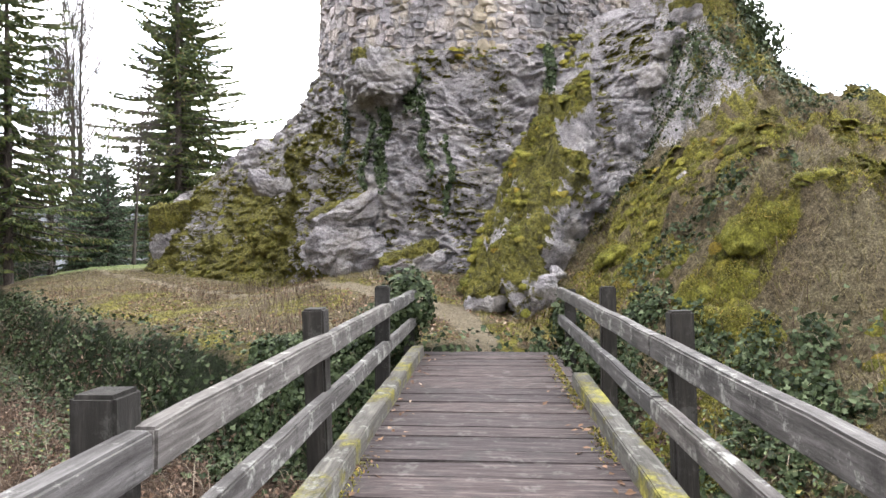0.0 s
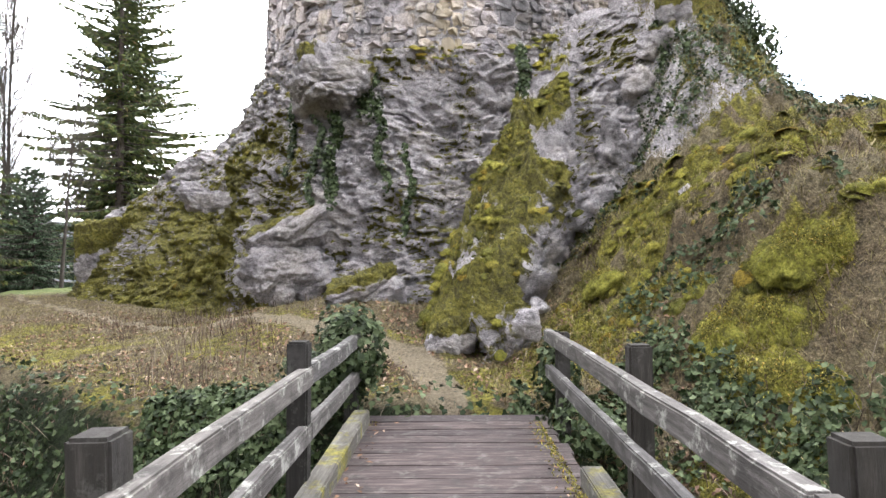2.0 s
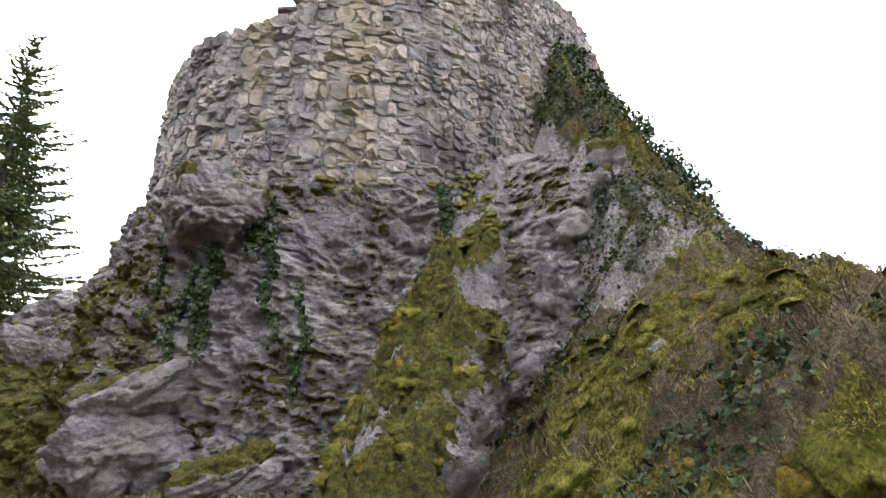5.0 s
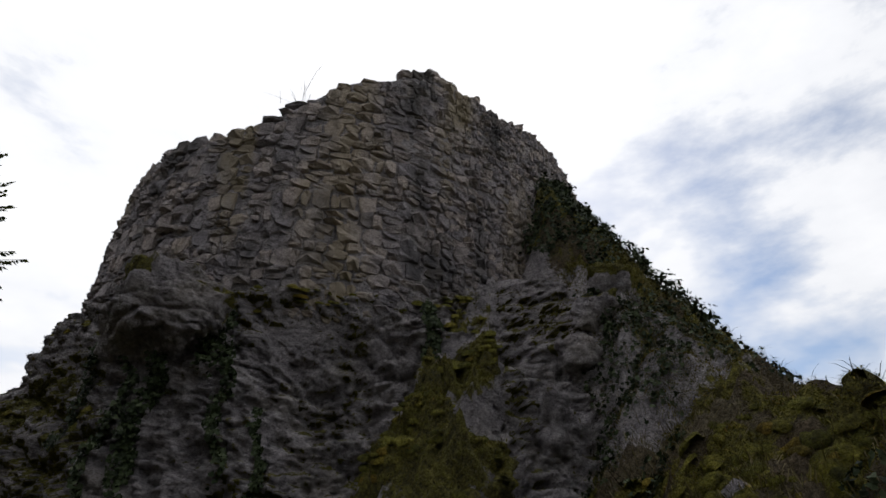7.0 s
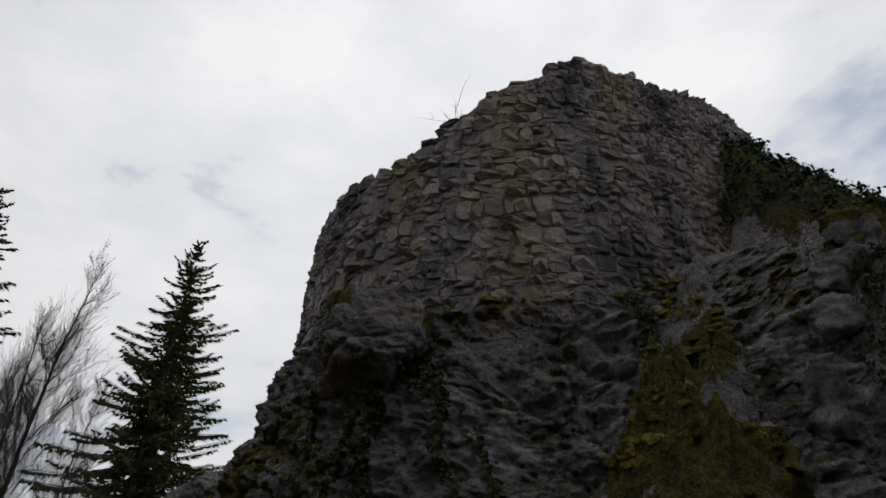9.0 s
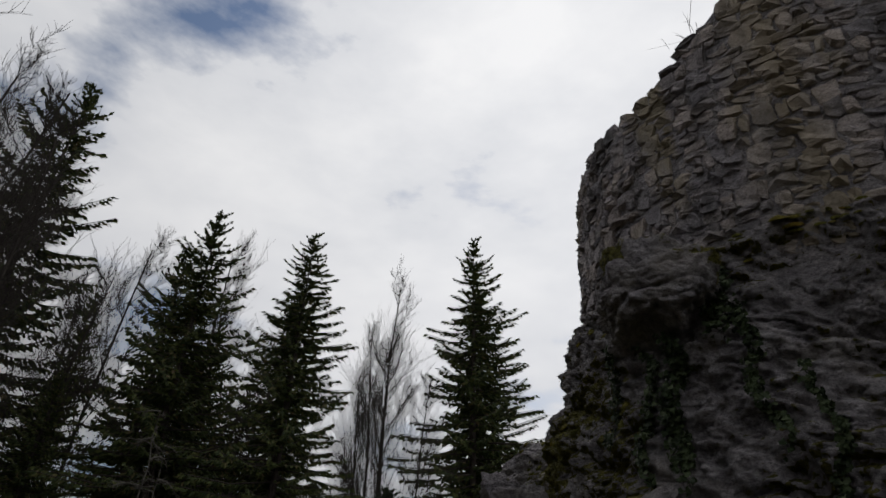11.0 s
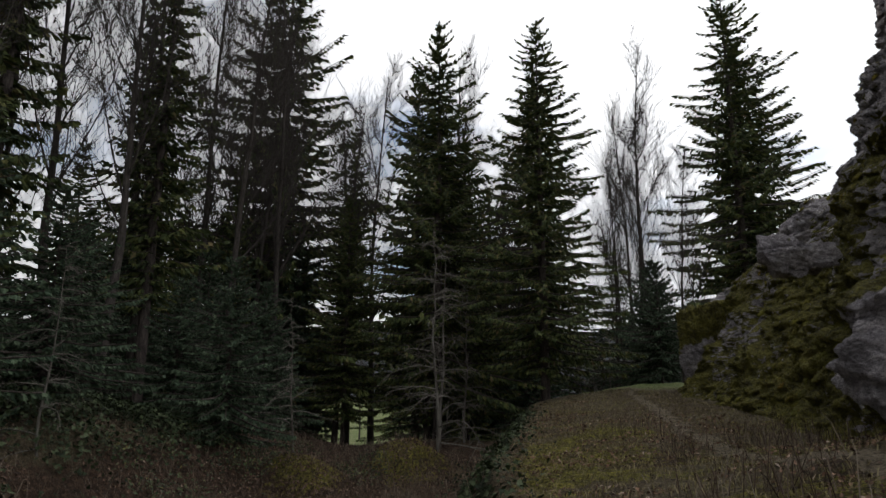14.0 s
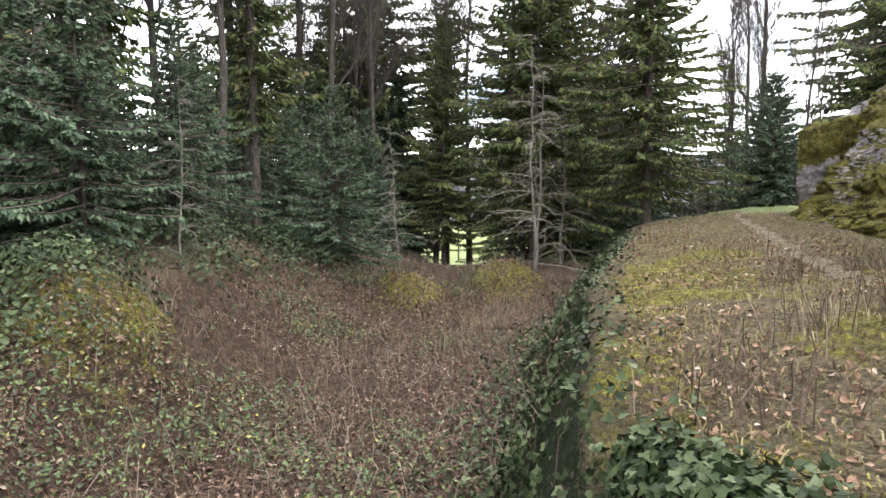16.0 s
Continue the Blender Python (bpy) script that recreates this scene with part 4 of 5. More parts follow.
def sapling_parts(seed, tall):
    """Slender young tree whose pale side shoots arch out and hang."""
    g = np.random.default_rng(seed)
    segs, fine = [], []
    p = np.array([0, 0, -0.3])
    for k in range(10):
        q = p + np.array([*g.normal(0, 0.05, 2), tall / 10])
        segs.append((*p, *q, 0.06 * (1 - k / 11), 0.06 * (1 - (k + 1) / 11)))
        for _ in range(4 if k > 1 else 1):
            a = g.uniform(0, 2 * np.pi)
            way = np.array([math.cos(a), math.sin(a), g.uniform(0.1, 0.7)])
            at, long = p + (q - p) * g.random(), tall * 0.3 * (1.15 - k / 11) * g.uniform(0.5, 1.1)
            for j in range(6):
                way = way + np.array([0, 0, -0.16]) + g.normal(0, 0.14, 3)
                way /= np.linalg.norm(way)
                to = at + way * long / 6
                segs.append((*at, *to, 0.028 * (1 - j / 7), 0.028 * (1 - (j + 1) / 7)))
                for _ in range(2):
                    side = way + g.normal(0, 0.6, 3)
                    mid = at + side / np.linalg.norm(side) * long * g.uniform(0.08, 0.2)
                    end = mid + (side + g.normal(0, 0.5, 3)) * long * 0.08
                    fine.append((*at, *mid, 0.010, 0.008))
                    fine.append((*mid, *end, 0.008, 0.004))
                at = to
        p = q
    return tubes_mesh("trunk", segs, PALE_TWIG, 5), tubes_mesh("twigs", fine, PALE_TWIG, 3)


def tree(label, parts, names=("trunk", "crown"), category="tree", group="trees at the edge of the wood"):
    base = thing("spruce_tree" if names[1] == "crown" else "bare_tree", label, category, group=group)
    for name, me in zip(names, parts):
        part(name, me, base)
    return base


SPRUCES = [tree("tall dark green spruce with drooping branches", conifer_parts(11 + k, 28, 7.4, 0.04 + 0.04 * k)) for k in range(3)]
THIN = [tree("slender spruce with bare lower trunk", conifer_parts(31 + k, 24, 2.8, 0.22, levels=54)) for k in range(2)]
FIRS = [tree("young bluish fir with branches to the ground", conifer_parts(41 + k, 6, 2.3, 0.06, BLUE_NEEDLE, 40, 0.27)) for k in range(2)]
BARES = [tree("tall leafless broadleaf tree with fine twigs", bare_parts(51 + k, 25, 0.27, 0.2, 2), ("trunk", "branchwork")) for k in range(3)]
SCRUB = [tree("small leafless tree with pale arching shoots", sapling_parts(61 + k, 8), ("trunk", "branchwork")) for k in range(2)]


def place(ob, x, y, size, turn, first=False, lean=0):
    m = pose(x, y, float(ground_height(x, y)), lean, 0, turn) @ Matrix.Diagonal((size, size, size, 1))
    if first:
        ob.matrix_basis = m
        return ob
    return copy_thing(ob, m)


def plant(kinds, spots):
    used = set()
    todo = []
    for k, x, y, size, turn in spots:
        if k in used:
            todo.append((k, x, y, size, turn))
        else:
            used.add(k)
            todo.append((k, x, y, size, turn))
    for k, x, y, size, turn in reversed(todo):
        last = [row for row in todo if row[0] == k][0]
        place(kinds[k], x, y, size, turn, (k, x, y, size, turn) == last)


plant(SPRUCES, [(0, -20.3, 47.8, 1.04, 10), (1, -19.5, 27.6, 0.66, 50), (2, -24.5, 25.3, 0.78, 90), (1, -33, 41, 1.0, 50), (2, -38, 33, 1.05, 60), (0, -34, 20.5, 1.15, 200), (1, -27, 2.5, 1.0, 130),
                (2, -19, -3.5, 1.0, 300), (0, -24, -10, 1.1, 99), (1, -21.5, 51.5, 0.95, 250)])
plant(THIN, [(0, -30.5, 23.5, 0.75, 20), (1, -24.5, 12.0, 0.85, 70), (0, -33, 12.5, 1.0, 140), (1, -22.5, 7, 0.95, 260), (0, -20.5, 3.5, 0.9, 200), (1, -29, 27.8, 0.6, 20)])
plant(FIRS, [(0, -17.6, 13.1, 0.85, 0), (1, -13.6, 6.9, 0.95, 10), (0, -15.2, 8.6, 0.75, 70), (1, -14.9, 5.6, 1.05, 33), (1, -19.8, 12.2, 0.7, 80), (0, -16.2, 4.2, 1.0, 40), (1, -14.5, 1.5, 0.9, 160), (0, -20.0, 9.5, 0.9, 220), (1, -21.5, 16.0, 0.55, 20), (1, -13.6, 3.4, 1.0, 100), (0, -11.0, 1.6, 1.05, 200), (1, -16.6, 7.2, 0.6, 30), (0, -23, 16.0, 0.9, 10), (1, -23.5, 30.5, 0.9, 70), (0, -30, 30, 1.3, 250), (1, -27, 31, 1.1, 130),
             (0, -30, 16.5, 1.5, 300), (1, -24.5, 14.2, 1.1, 210), (0, -31.5, 34.5, 1.4, 66), (0, -29, 11.5, 1.4, 20), (0, -22.0, 39.5, 1.25, 15), (1, -24.2, 42.0, 1.35, 140), (1, -20.6, 38.0, 1.15, 260), (0, -28.4, 42.5, 1.1, 190)])
plant(BARES, [(0, -26, 44.5, 1.05, 0), (1, -33.5, 34.0, 1.1, 100), (2, -24.6, 9.0, 0.95, 40), (0, -27.5, 12.0, 1.05, 190), (1, -23.5, 4.5, 1.0, 280), (2, -31, 18, 0.9, 130),
              (0, -30, 50, 1.0, 77), (1, -24, 40.5, 0.75, 10), (2, -35, 44, 0.9, 200), (0, -21, -2, 1.1, 320), (1, -43, 30, 1.0, 50), (2, -18, 36, 0.5, 90), (0, -29, 15, 1.0, 66), (1, -26.5, 1.5, 1.05, 12), (2, -22.5, 10.5, 0.9, 250), (1, -34, 27, 1.0, 160), (2, -28, 31, 0.8, 300), (0, -20, 3.2, 0.95, 140), (1, -24.5, -1.5, 0.9, 40), (2, -22, 14.2, 0.75, 110), (0, -26.5, 17.5, 0.85, 210), (2, -18.5, 6.0, 0.8, 320), (1, -29.5, 7.5, 1.0, 75), (0, -25, 6.0, 1.0, 15), (2, -32, 1, 1.0, 190), (1, -28.6, 45.5, 0.8, 33), (2, -26.6, 41.5, 0.7, 171)])
plant(SCRUB, [(0, -16.3, 14.6, 0.55, 0), (1, -16.6, 19.6, 1.0, 120), (0, -20.5, 22.5, 1.1, 220), (1, -13.5, 8.6, 0.5, 30), (1, -22, 25, 0.9, 300), (0, -25.8, 38.5, 0.8, 40), (1, -28.2, 40.0, 0.7, 150), (0, -23.4, 37.0, 0.6, 250)])

# the wood that closes the valley
far_trees = random.Random(12)
for k in range(95):
    yaw, reach = radians(far_trees.uniform(46, 118)), far_trees.uniform(30, 58)
    if 56 < math.degrees(yaw) < 63:
        continue
    kinds = (BARES, SPRUCES, THIN, FIRS, BARES)[k % 5]
    big = far_trees.uniform(0.55, 0.8) if k % 5 != 3 else far_trees.uniform(1.2, 2.2)
    place(kinds[k % len(kinds)], -math.sin(yaw) * reach, 8 + math.cos(yaw) * reach, big, far_trees.uniform(0, 360))
for k in range(34):
    yaw, reach = radians(8 + k * 3.4), far_trees.uniform(62, 120)
    kinds = SPRUCES if k % 3 == 0 else BARES
    place(kinds[k % 3], -math.sin(yaw) * reach, 10 + math.cos(yaw) * reach, far_trees.uniform(0.6, 0.95), far_trees.uniform(0, 360))

# Ivy, grass, moss, brambles and fallen leaves
def on_ground(count, x0, x1, y0, y1, keep, seed, d=0.08):
    """Random spots of the ground in a stretch of the plan, with normals."""
    g = np.random.default_rng(seed)
    x, y = g.uniform(x0, x1, count), g.uniform(y0, y1, count)
    ok = g.random(count) < keep(x, y)
    x, y = x[ok], y[ok]
    z = ground_height(x, y)
    n = np.stack([(z - ground_height(x + d, y)) / d, (z - ground_height(x, y + d)) / d, np.ones(len(x))], 1)
    return np.stack([x, y, z], 1), n / np.linalg.norm(n, axis=1, keepdims=True), g


def stuff(name, label, category, me):
    return thing(name, label, category, me, kind="stuff")


def edge_of(x, y):
    return off_line(INNER, x, y)


def off_bridge(x, y):
    v = (x * math.cos(radians(5)) - y * math.sin(radians(5)))
    u = (y * math.cos(radians(5)) + x * math.sin(radians(5)))
    return np.where((np.abs(v) < 1.45) & (u < 9.5), 0.0, 1.0)


def clear_of_path(x, y):
    return 1 - 1.3 * path_cover(x, y)


def jiggle(n, g, amount):
    return n + amount * g.normal(size=n.shape)


p, n, g = on_ground(110000, -17, 1.8, 5, 26, lambda x, y: np.exp(-(((edge_of(x, y) + 0.6) / 0.8) ** 2)) * 0.95, 101)
stuff("bank_ivy", "dark green ivy hanging over the ditch bank", "ivy", leaves_mesh("bank_ivy", p + n * g.uniform(0.02, 0.22, (len(p), 1)), jiggle(n, g, 0.5), g.uniform(0.06, 0.11, len(p)), IVY, IVY_SHAPE, 0.25, g))
p, n, g = on_ground(7000, -3.3, -0.85, 8.6, 11.0, lambda x, y: off_bridge(x, y) * step(-0.35, 0.3, fbm(x, y, 0.4, 2) + 0.4 - np.abs(edge_of(x, y) - 0.2) * 0.5), 102)
stuff("ivy_patch", "glossy ivy mat beside the bridge railing", "ivy", leaves_mesh("ivy_patch", p + np.array([0, 0, 1]) * g.uniform(0.03, 0.22, (len(p), 1)), jiggle(n, g, 0.45), g.uniform(0.06, 0.11, len(p)), IVY, IVY_SHAPE, 0.25, g))


def ivy_bush(label, at, size, count, seed):
    g = np.random.default_rng(seed)
    way = g.normal(size=(count, 3))
    way /= np.linalg.norm(way, axis=1, keepdims=True)
    lump = 1 + 0.3 * fbm(way[:, 0] * 2 + seed, way[:, 1] * 2, way[:, 2] * 2, 2)
    p = np.array(at) + way * np.array(size) * (lump * g.uniform(0.65, 1.0, count))[:, None]
    me = leaves_mesh("ivy_bush", p, jiggle(way + np.array([0, 0, 0.4]), g, 0.45), g.uniform(0.05, 0.10, count), IVY, IVY_SHAPE, 0.25, g)
    return thing("ivy_bush", label, "ivy", me, group="ivy on the railing ends")


ivy_bush("ivy bush smothering the end post of the railing", (-0.42, 9.62, 0.8), (0.42, 0.55, 0.55), 1700, 7)
ivy_bush("ivy trailing down behind the railing end", (-0.75, 9.95, 0.35), (0.6, 0.7, 0.5), 1300, 8)
ivy_bush("ivy clinging to the far end post", (2.15, 9.75, 0.45), (0.28, 0.4, 0.55), 650, 9)
ivy_bush("low ivy at the foot of the railing", (2.35, 8.9, 0.0), (0.6, 0.9, 0.35), 900, 10)

# ivy on the crag
g = np.random.default_rng(103)
s, h = g.uniform(0.08, 0.75, 260000), g.uniform(0.02, 1.0, 260000)
rx, ry, rz, _, _ = rock_points(s, h)
_, _, rox, roy, _, _ = rock_line(s)
mask = np.zeros(len(rx))
for cx, half, lo, hi in ((-1.5, 0.12, 3.4, 6.0), (-1.95, 0.06, 3.4, 5.8), (-0.2, 0.08, 3.8, 6.2), (-2.75, 0.06, 4.4, 7.2), (0.45, 0.06, 2.6, 4.8), (-0.75, 0.16, 5.8, 7.2), (3.4, 0.12, 5.2, 7.6)):
    mask = np.maximum(mask, 0.8 * step(1.6, 0.4, np.abs(rx - cx - 0.22 * vnoise(0 * rz, 0 * rz + cx, rz * 1.3)) / half) * step(lo - 0.3, lo + 0.4, rz) * step(hi + 0.3, hi - 0.2, rz))
for cx, cy, cz, rad in ((-10.3, 26.0, 4.9, 0.9), (-8.7, 26.0, 6.4, 1.1), (-11.6, 27.3, 4.2, 0.8)):
    mask = np.maximum(mask, 1.2 * step(1.3, 0.6, np.sqrt((rx - cx) ** 2 + (ry - cy) ** 2 + (rz - cz) ** 2) / rad + 0.3 * fbm(rx * 2, ry * 2, rz * 2, 2)))
ok = g.random(len(rx)) < mask * np.where(s > 0.55, 0.9, 0.75)
out = np.stack([rox, roy, 0.3 + 0 * rox], 1)[ok]
p = np.stack([rx, ry, rz], 1)[ok] + out * g.uniform(0.03, 0.2, (ok.sum(), 1))
stuff("crag_ivy", "ivy strands hanging down the grey crag", "ivy", leaves_mesh("crag_ivy", p, jiggle(out, g, 0.4), g.uniform(0.07, 0.12, len(p)), IVY, IVY_SHAPE, 0.25, g))
# moss cushions and dry tufts on the crag
ok = (g.random(len(rx)) < 0.22 * step(0.42, 0.6, s) * step(-0.2, 0.4, fbm(rx * 0.8, ry * 0.8, rz * 0.8, 3))) & (mask < 0.2)
out = np.stack([rox, roy, 0.9 + 0 * rox], 1)[ok]
p = np.stack([rx, ry, rz], 1)[ok]
stuff("crag_moss", "yellow-green moss fronds on the crag flank", "moss", blades_mesh("crag_moss", p, jiggle(out, g, 0.4), g.uniform(0.04, 0.1, len(p)), 0.014, MOSSY, 0.5, g))
keep = g.random(len(p)) < 0.03
stuff("crag_moss_mounds", "lumpy moss mounds on the crag flank", "moss", moss_mounds("crag_moss_mounds", p[keep], out[keep], g.uniform(0.04, 0.13, keep.sum()), g, 0.5))
ok = g.random(len(rx)) < 0.02 * step(0.93, 0.98, h) * step(0.5, 0.44, s) * step(0.0, 0.3, fbm(rx * 0.9, ry * 0.9, rz, 2))
p = np.stack([rx, ry, rz], 1)[ok]
stuff("ledge_moss", "moss cushions on the ledge below the wall", "moss", moss_mounds("ledge_moss", p, np.tile([0, -0.5, 0.9], (len(p), 1)), g.uniform(0.05, 0.15, len(p)), g, 0.5))

# moss cushions on the rib
pts, cover = RIB
pick = g.integers(0, cover.size, 70000)
pick = pick[g.random(len(pick)) < step(0.45, 0.8, cover.ravel()[pick])]
spot = pts.reshape(-1, 3)[pick]
pick = pick[g.random(len(pick)) < step(-0.25, 0.25, fbm(spot[:, 0] * 1.5, spot[:, 1] * 1.5, spot[:, 2] * 1.5, 3))]
p = pts.reshape(-1, 3)[pick] + g.normal(0, 0.04, (len(pick), 3)) * np.array([1, 1, 0.2])
part("moss_fronds", blades_mesh("moss_fronds", p, jiggle(np.tile([-0.3, -0.4, 0.8], (len(p), 1)), g, 0.5), g.uniform(0.03, 0.08, len(p)), 0.013, MOSSY, 0.6, g), rock_rib, "fine yellow moss fronds")
keep = g.random(len(p)) < 0.04
part("moss_cover", moss_mounds("moss_cover", p[keep], np.tile([-0.3, -0.5, 0.8], (keep.sum(), 1)), g.uniform(0.04, 0.14, keep.sum()), g, 0.5), rock_rib, "lumpy yellow moss cover")["kind"] = "stuff"

def moss_cushion(label, x, y, r, seed):
    g = np.random.default_rng(seed)
    d = 0.2
    z = float(ground_height(x, y))
    way = np.array([[(z - float(ground_height(x + d, y))) / d, (z - float(ground_height(x, y + d))) / d, 1.2]])
    way /= np.linalg.norm(way)
    base = thing("moss_cushion", label, "moss", moss_mounds("moss_cushion", -0.25 * r * way, way, [r], g, 0.55, 4), pose(x, y, z), group="moss cushions on the hillside")
    u = g.normal(size=(int(9000 * r), 3))
    u /= np.linalg.norm(u, axis=1, keepdims=True)
    u = u[u @ way[0] > -0.1]
    part("fronds", blades_mesh("fronds", u * (r * g.uniform(0.5, 0.95, (len(u), 1))) * 0.8 - 0.1 * r * way, jiggle(u, g, 0.6), g.uniform(0.02, 0.05, len(u)), 0.011, MOSSY, 0.6, g), base)


# hillside
on_hill = lambda x, y: step(-3.6, -1.4, hill_height(x, y)) * off_bridge(x, y)  # noqa: E731
p, n, g = on_ground(110000, 1.5, 17, 4, 21, lambda x, y: on_hill(x, y) * step(-0.5, 0.3, fbm(x * 0.6, y * 0.6, 4.4, 3)) * 0.9, 104)
stuff("hillside_grass", "dry tussock grass on the hillside", "grass", blades_mesh("hillside_grass", p, jiggle(n * 0.6 + np.array([0, 0, 0.5]), g, 0.35), g.uniform(0.1, 0.28, len(p)), 0.009, STRAW, 0.7, g))
p, n, g = on_ground(300000, 1.9, 14, 4.5, 18, lambda x, y: on_hill(x, y) * step(-0.45, 0.2, fbm(x * 0.9, y * 0.9, 2.7, 4)) * step(-0.6, 0.2, fbm(x * 2.6, y * 2.6, 9.7, 2)), 105)
stuff("hillside_moss", "yellow moss fronds on the hillside", "moss", blades_mesh("hillside_moss", p, jiggle(n, g, 0.5), g.uniform(0.03, 0.08, len(p)), 0.013, MOSSY, 0.6, g))
p, n, g = on_ground(8000, 1.9, 11, 5, 16.5, lambda x, y: on_hill(x, y) * step(4.4, 3.4, ground_height(x, y)) * step(-0.3, 0.3, fbm(x * 0.9, y * 0.9, 2.7, 4) + 0.1) * 0.9, 121, 0.5)
stuff("moss_mounds", "rounded yellow-green moss mounds over the hillside", "moss", moss_mounds("moss_mounds", p - n * 0.05, n, g.uniform(0.05, 0.16, len(p)), g))
for k, (x, y, r) in enumerate(((4.05, 9.3, 0.34), (4.2, 8.35, 0.4), (4.5, 8.9, 0.36), (4.85, 9.0, 0.4), (3.6, 12.0, 0.36), (5.1, 8.8, 0.36), (4.3, 10.1, 0.26), (4.4, 8.0, 0.34), (4.0, 8.7, 0.32))):
    moss_cushion("large rounded cushion of yellow-green moss on the hillside", x, y, r, 400 + k)
p, n, g = on_ground(60000, 2.4, 15, 4, 16, lambda x, y: on_hill(x, y) * np.maximum(step(0.1, 0.45, fbm(x * 0.6 + 3, y * 0.6, 6.4, 3)), step(1.1, 0.4, np.hypot((x - 5.0) / 0.8, (y - 10.4) / 0.8)) + step(1.1, 0.4, np.hypot((x - 4.0) / 0.7, (y - 10.8) / 0.6))) * 0.8, 106)
stuff("hillside_ivy", "patches of dark ivy on the hillside", "ivy", leaves_mesh("hillside_ivy", p + n * g.uniform(0.02, 0.15, (len(p), 1)), jiggle(n, g, 0.45), g.uniform(0.06, 0.1, len(p)), IVY, IVY_SHAPE, 0.25, g))
p, n, g = on_ground(60000, 1.5, 15, 4, 16, lambda x, y: on_hill(x, y) * step(0.1, 0.6, fbm(x * 0.5, y * 0.5, 16.4, 3)) * 0.7, 107)
stuff("hillside_stems", "tangle of dead brown stems on the hillside", "undergrowth", blades_mesh("hillside_stems", p, jiggle(n, g, 0.7), g.uniform(0.25, 0.7, len(p)), 0.010, STEM, 0.8, g))

p, n, g = on_ground(100000, 1.6, 7, -1, 10, lambda x, y: off_bridge(x, y) * step(-0.1, 0.4, fbm(x * 0.9, y * 0.9, 26.4, 3)) * step(1.1, 0.3, hill_height(x, y)) * 0.85, 117)
stuff("gully_ivy", "ivy and green plants in the gully beside the bridge", "ivy", leaves_mesh("gully_ivy", p + np.array([0, 0, 1]) * g.uniform(0.02, 0.3, (len(p), 1)), jiggle(n, g, 0.5), g.uniform(0.06, 0.1, len(p)), IVY, IVY_SHAPE, 0.25, g))
p, n, g = on_ground(110000, 1.6, 9, 1, 11, lambda x, y: off_bridge(x, y) * step(-0.2, 0.4, fbm(x * 0.8, y * 0.8, 36.4, 3)), 119)
stuff("gully_moss", "yellow moss in the gully beside the bridge", "moss", blades_mesh("gully_moss", p, jiggle(n, g, 0.35), g.uniform(0.03, 0.08, len(p)), 0.013, MOSSY, 0.6, g))

# rim, plateau and ditch
on_flat = lambda x, y: step(0.2, 0.9, edge_of(x, y)) * step(1.2, 0.4, hill_height(x, y)) * step(17, 15.5, y - np.maximum(0, -x) * 0.9) * clear_of_path(x, y)  # noqa: E731
p, n, g = on_ground(80000, -18, 4, 9.3, 30, lambda x, y: on_flat(x, y) * 0.7, 108)
stuff("meadow_grass", "short dry grass on the plateau", "grass", blades_mesh("meadow_grass", p, jiggle(np.tile([0.0, 0, 1], (len(p), 1)), g, 0.35), g.uniform(0.05, 0.15, len(p)), 0.013, STRAW, 0.7, g))
p, n, g = on_ground(45000, -14, 3, 9.3, 24, lambda x, y: on_flat(x, y) * step(3.4, 0.6, edge_of(x, y)) * step(-0.3, 0.3, fbm(x, y, 8.1, 2)) * 0.8, 109)
stuff("rim_moss", "yellow moss along the ditch rim", "moss", blades_mesh("rim_moss", p, jiggle(n, g, 0.3), g.uniform(0.03, 0.07, len(p)), 0.013, MOSSY, 0.6, g))
p, n, g = on_ground(70000, -18, 4, 9.3, 26, lambda x, y: step(0.2, 0.9, edge_of(x, y)) * step(0.0, 0.5, fbm(x * 0.5, y * 0.5, 3.1, 3) + 0.35) * clear_of_path(x, y) * 0.6, 110)
stuff("plateau_leaves", "fallen brown leaves on the plateau", "leaves", leaves_mesh("plateau_leaves", p + n * 0.03, jiggle(n, g, 0.45), g.uniform(0.045, 0.095, len(p)), LITTER, LEAF_SHAPE, 0.35, g))
p, n, g = on_ground(5000, -14, -1.5, 10, 22, lambda x, y: on_flat(x, y) * step(0.0, 0.5, fbm(x * 0.6, y * 0.6, 12.1, 2)) * 0.9, 111)
stuff("plateau_stems", "dead stalks standing in the meadow", "undergrowth", blades_mesh("plateau_stems", p, jiggle(np.tile([0.0, 0, 1], (len(p), 1)), g, 0.2), g.uniform(0.25, 0.75, len(p)), 0.012, STEM, 0.25, g))
in_ditch = lambda x, y: step(0.2, -0.5, edge_of(x, y)) * step(3.0, -0.5, -off_line(OUTER, x, y))  # noqa: E731
p, n, g = on_ground(150000, -22, 4, 2, 22, lambda x, y: in_ditch(x, y) * step(-0.6, 0.2, fbm(x * 0.8, y * 0.8, 41.0, 3)) * 0.8, 112)
stuff("ditch_leaves", "red-brown leaf litter on the ditch floor", "leaves", leaves_mesh("ditch_leaves", p + n * 0.03, jiggle(n, g, 0.4), g.uniform(0.05, 0.10, len(p)), SHADED_LITTER, LEAF_SHAPE, 0.35, g))
p, n, g = on_ground(150000, -18, 4, 0, 18, lambda x, y: in_ditch(x, y) * step(-0.1, 0.45, fbm(x * 0.6, y * 0.6, 5.5, 3) + 0.3 * step(-14, -5, x)) * step(-0.5, -3, edge_of(x, y)) * 0.7, 113)
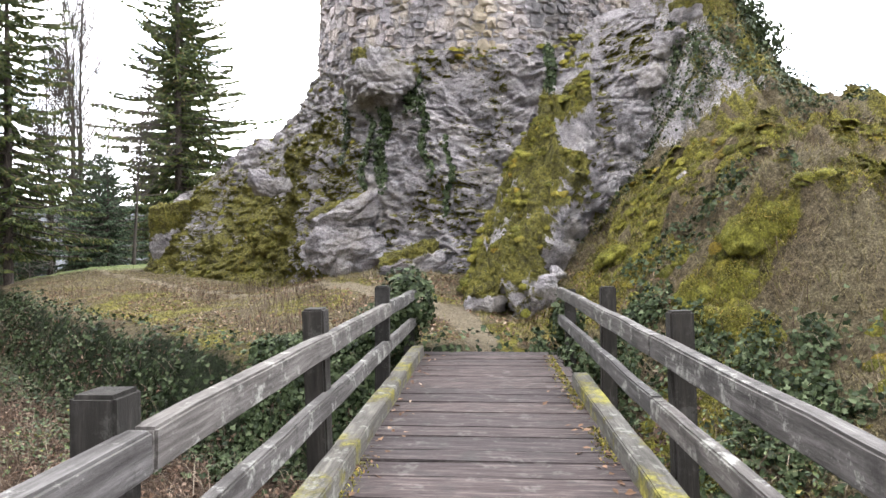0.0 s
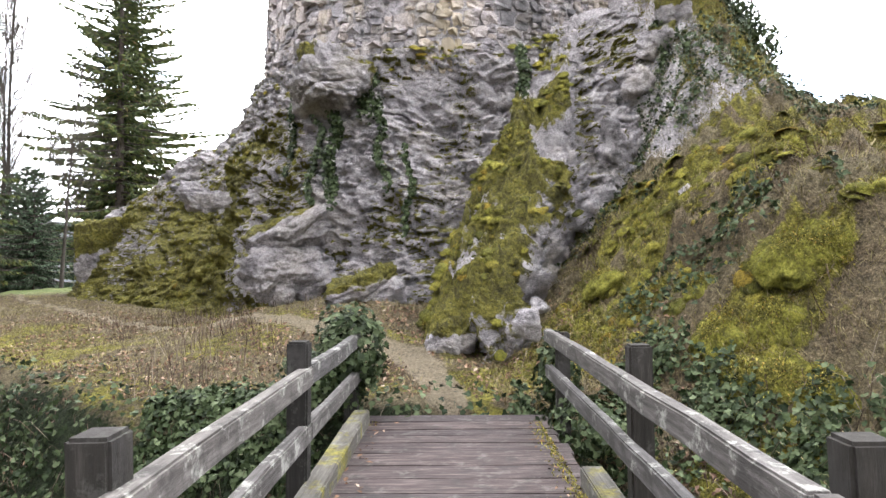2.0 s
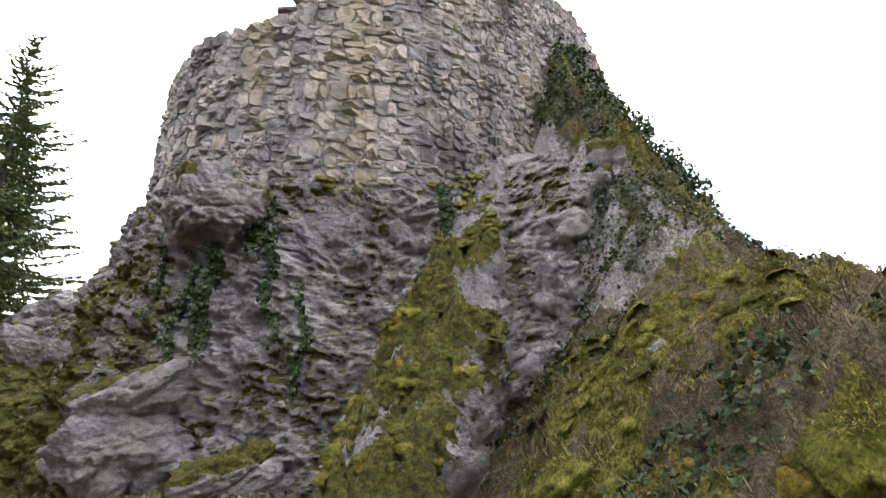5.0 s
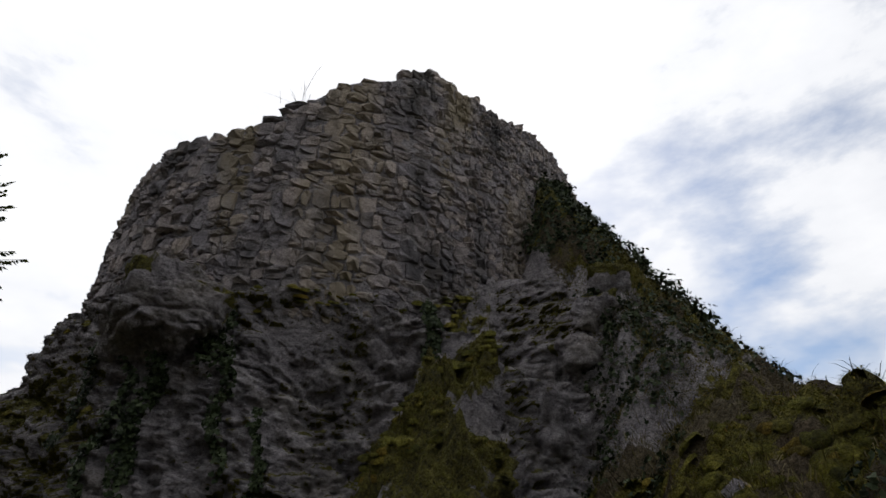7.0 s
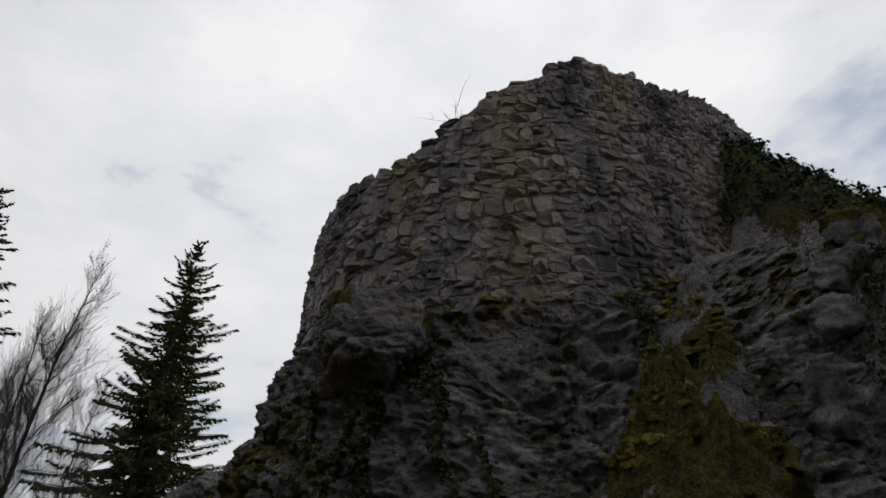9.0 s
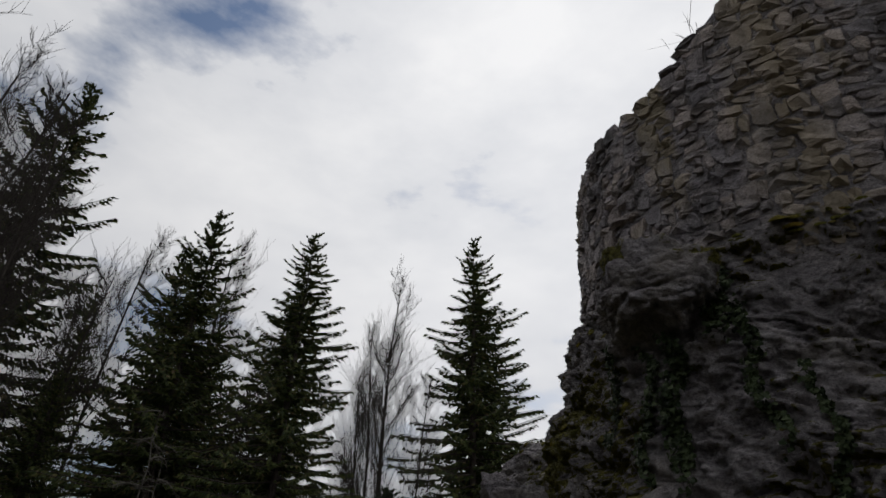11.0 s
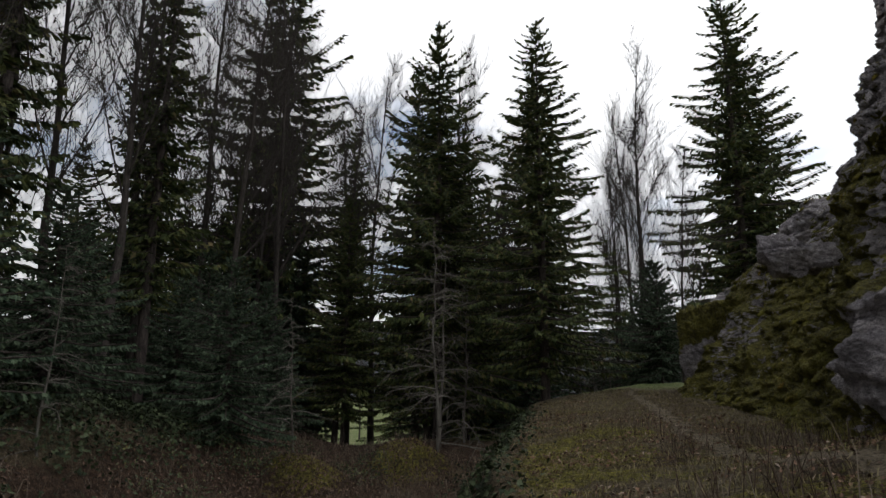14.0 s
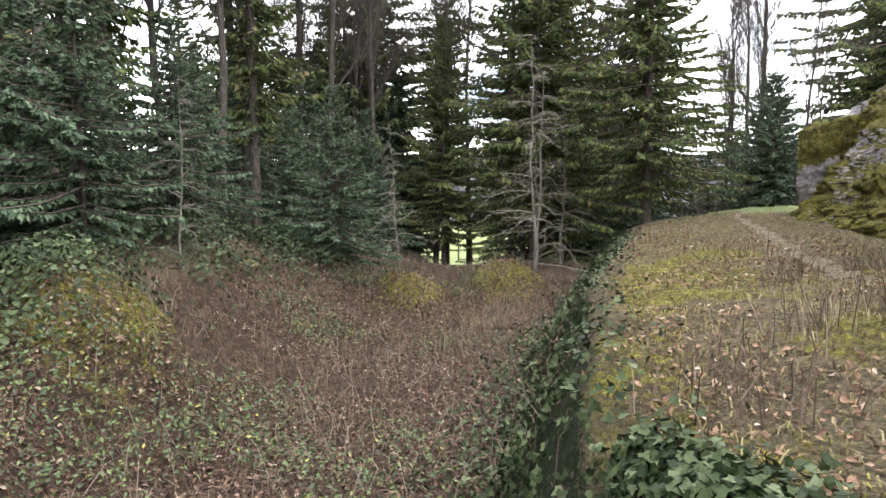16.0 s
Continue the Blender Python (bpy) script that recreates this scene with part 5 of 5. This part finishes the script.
stuff("brambles", "low green brambles over the ditch floor", "brambles", leaves_mesh("brambles", p + np.array([0, 0, 1]) * g.uniform(0.05, 0.4, (len(p), 1)), jiggle(n, g, 0.5), g.uniform(0.045, 0.085, len(p)), BRAMBLE, LEAF_SHAPE, 0.3, g))
p, n, g = on_ground(110000, -24, 5, 0, 22, lambda x, y: in_ditch(x, y) * 0.5, 114)
stuff("ditch_stems", "tangle of dead stems in the ditch", "undergrowth", blades_mesh("ditch_stems", p, jiggle(np.tile([0.0, 0, 1], (len(p), 1)), g, 0.5), g.uniform(0.2, 0.7, len(p)), 0.009, STEM, 0.6, g))
p, n, g = on_ground(120000, -22, -5, 0, 14, lambda x, y: step(-2.0, 0.5, -off_line(OUTER, x, y)) * step(-0.5, 0.3, fbm(x * 0.4, y * 0.4, 15.5, 3)), 115)
stuff("mound_ivy", "ivy and low shrubs over the outer mound", "ivy", leaves_mesh("mound_ivy", p + np.array([0, 0, 1]) * g.uniform(0.02, 0.5, (len(p), 1)), jiggle(n, g, 0.5), g.uniform(0.06, 0.11, len(p)), IVY, IVY_SHAPE, 0.25, g))
p, n, g = on_ground(60000, -19, -8, 5, 21, lambda x, y: sum(np.exp(-(((x - cx) ** 2 + (y - cy) ** 2) / rad**2)) for cx, cy, rad, _ in KNOLLS) * step(-0.4, 0.2, fbm(x * 1.5, y * 1.5, 51.0, 2)), 122)
stuff("knoll_moss", "yellow moss over the knolls in the ditch", "moss", blades_mesh("knoll_moss", p, jiggle(n, g, 0.5), g.uniform(0.03, 0.09, len(p)), 0.014, MOSSY, 0.6, g))
# leaves blown onto the deck and moss along the curbs
g = np.random.default_rng(116)
side = g.choice([-1, 1], 260)
v, u = side * (0.97 - np.abs(g.normal(0, 0.13, 260))), g.uniform(0, 9.2, 260)
turn = np.array(pose(0, 0, 0, 0, 0, -5).to_3x3())
p = np.stack([v, u, np.full(260, 0.012)], 1) @ turn.T
stuff("deck_leaves", "brown leaves lying along the deck edges", "leaves", leaves_mesh("deck_leaves", p, jiggle(np.tile([0.0, 0, 1], (260, 1)), g, 0.25), g.uniform(0.03, 0.08, 260), LITTER, LEAF_SHAPE, 0.3, g))
side = np.where(g.random(2600) < 0.3, -1, 1)
v, u = side * (0.975 - np.abs(g.normal(0, 0.06, 2600))), g.uniform(1.5, 9.2, 2600)
ok = vnoise(u * 1.4, side * 3.0, 0 * u) > 0.05
p = (np.stack([v, u, np.full(2600, 0.0)], 1) @ turn.T)[ok]
stuff("deck_moss", "moss growing along the deck edges", "moss", blades_mesh("deck_moss", p, jiggle(np.tile([0.0, 0, 1], (len(p), 1)), g, 0.4), g.uniform(0.015, 0.04, len(p)), 0.012, MOSSY, 0.5, g))


# evergreen shrubs on the ridge beside the wall, and the ivy that falls over it
def shrub(label, at, size, count, seed):
    g = np.random.default_rng(seed)
    way = g.normal(size=(count, 3))
    way /= np.linalg.norm(way, axis=1, keepdims=True)
    lump = 1 + 0.45 * fbm(way[:, 0] * 1.7 + seed, way[:, 1] * 1.7, way[:, 2] * 1.7, 3)
    p = way * np.array(size) * (lump * g.uniform(0.35, 1.0, count) ** 0.5)[:, None]
    base = thing("evergreen_shrub", label, "shrub", at=pose(*at), group="shrubs on the ridge")
    part("crown", leaves_mesh("crown", p, jiggle(way, g, 0.6), g.uniform(0.08, 0.16, count), IVY, LEAF_SHAPE, 0.2, g), base)
    rays = [(0, 0, -size[2] * 1.1, *(way[k] * np.array(size) * 0.8), 0.03, 0.008) for k in range(24)]
    part("stem", tubes_mesh("stem", rays, TWIG, 4), base)


for k, (x, y, up, r) in enumerate(((9.3, 16.8, 0.6, 0.8), (9.75, 17.0, 0.5, 0.7), (9.0, 17.2, 0.5, 0.7), (8.75, 17.8, 0.5, 0.6), (8.5, 18.4, 0.5, 0.6), (8.2, 19.0, 0.5, 0.55), (8.0, 19.6, 0.4, 0.5), (8.8, 16.6, 0.4, 0.6))):
    shrub("dense dark evergreen shrub on the ridge", (x, y, float(ground_height(x, y)) + up * 0.45), (r * 0.8, r * 0.8, r * 0.75), int(1500 * r), 200 + k)
p, n, g = on_ground(30000, 6.5, 13, 15.5, 25, lambda x, y: step(-0.4, 0.2, fbm(x * 0.8, y * 0.8, 21.4, 3)) * step(5.5, 7.0, ground_height(x, y)), 118)
stuff("ridge_ivy", "ivy covering the steep ridge beside the wall", "ivy", leaves_mesh("ridge_ivy", p + n * g.uniform(0.02, 0.3, (len(p), 1)), jiggle(n, g, 0.5), g.uniform(0.07, 0.13, len(p)), IVY, IVY_SHAPE, 0.25, g))


def twig_tuft(label, at, count, tall, seed):
    g = np.random.default_rng(seed)
    root = np.array(at) + g.normal(0, 0.15, (count, 3)) * np.array([1, 1, 0.1])
    way = jiggle(np.tile([0.0, 0, 1], (count, 1)), g, 0.35)
    me = blades_mesh("twig_tuft", root, way, g.uniform(0.5, 1.0, count) * tall, 0.014, STEM, 0.25, g)
    thing("twig_tuft", label, "twigs", me, group="bare twigs on the skyline")


twig_tuft("bare twigs growing from the wall top", (0.1, 18.6, 13.3), 9, 1.2, 301)
for k, (x, y) in enumerate(((11.3, 16.6), (11.9, 16.9), (12.8, 16.9), (13.2, 17.2))):
    twig_tuft("bare twigs on the hill crest", (x, y, float(ground_height(x, y))), 12, 1.3, 310 + k)

# Wall stones that can be told apart
STONE_MESHES = [mesh_of("stone", co, faces, STONE_ONE) for co, faces in STONES]
for kind, m in near_stones:
    part("stone", STONE_MESHES[kind], tower, "", m)
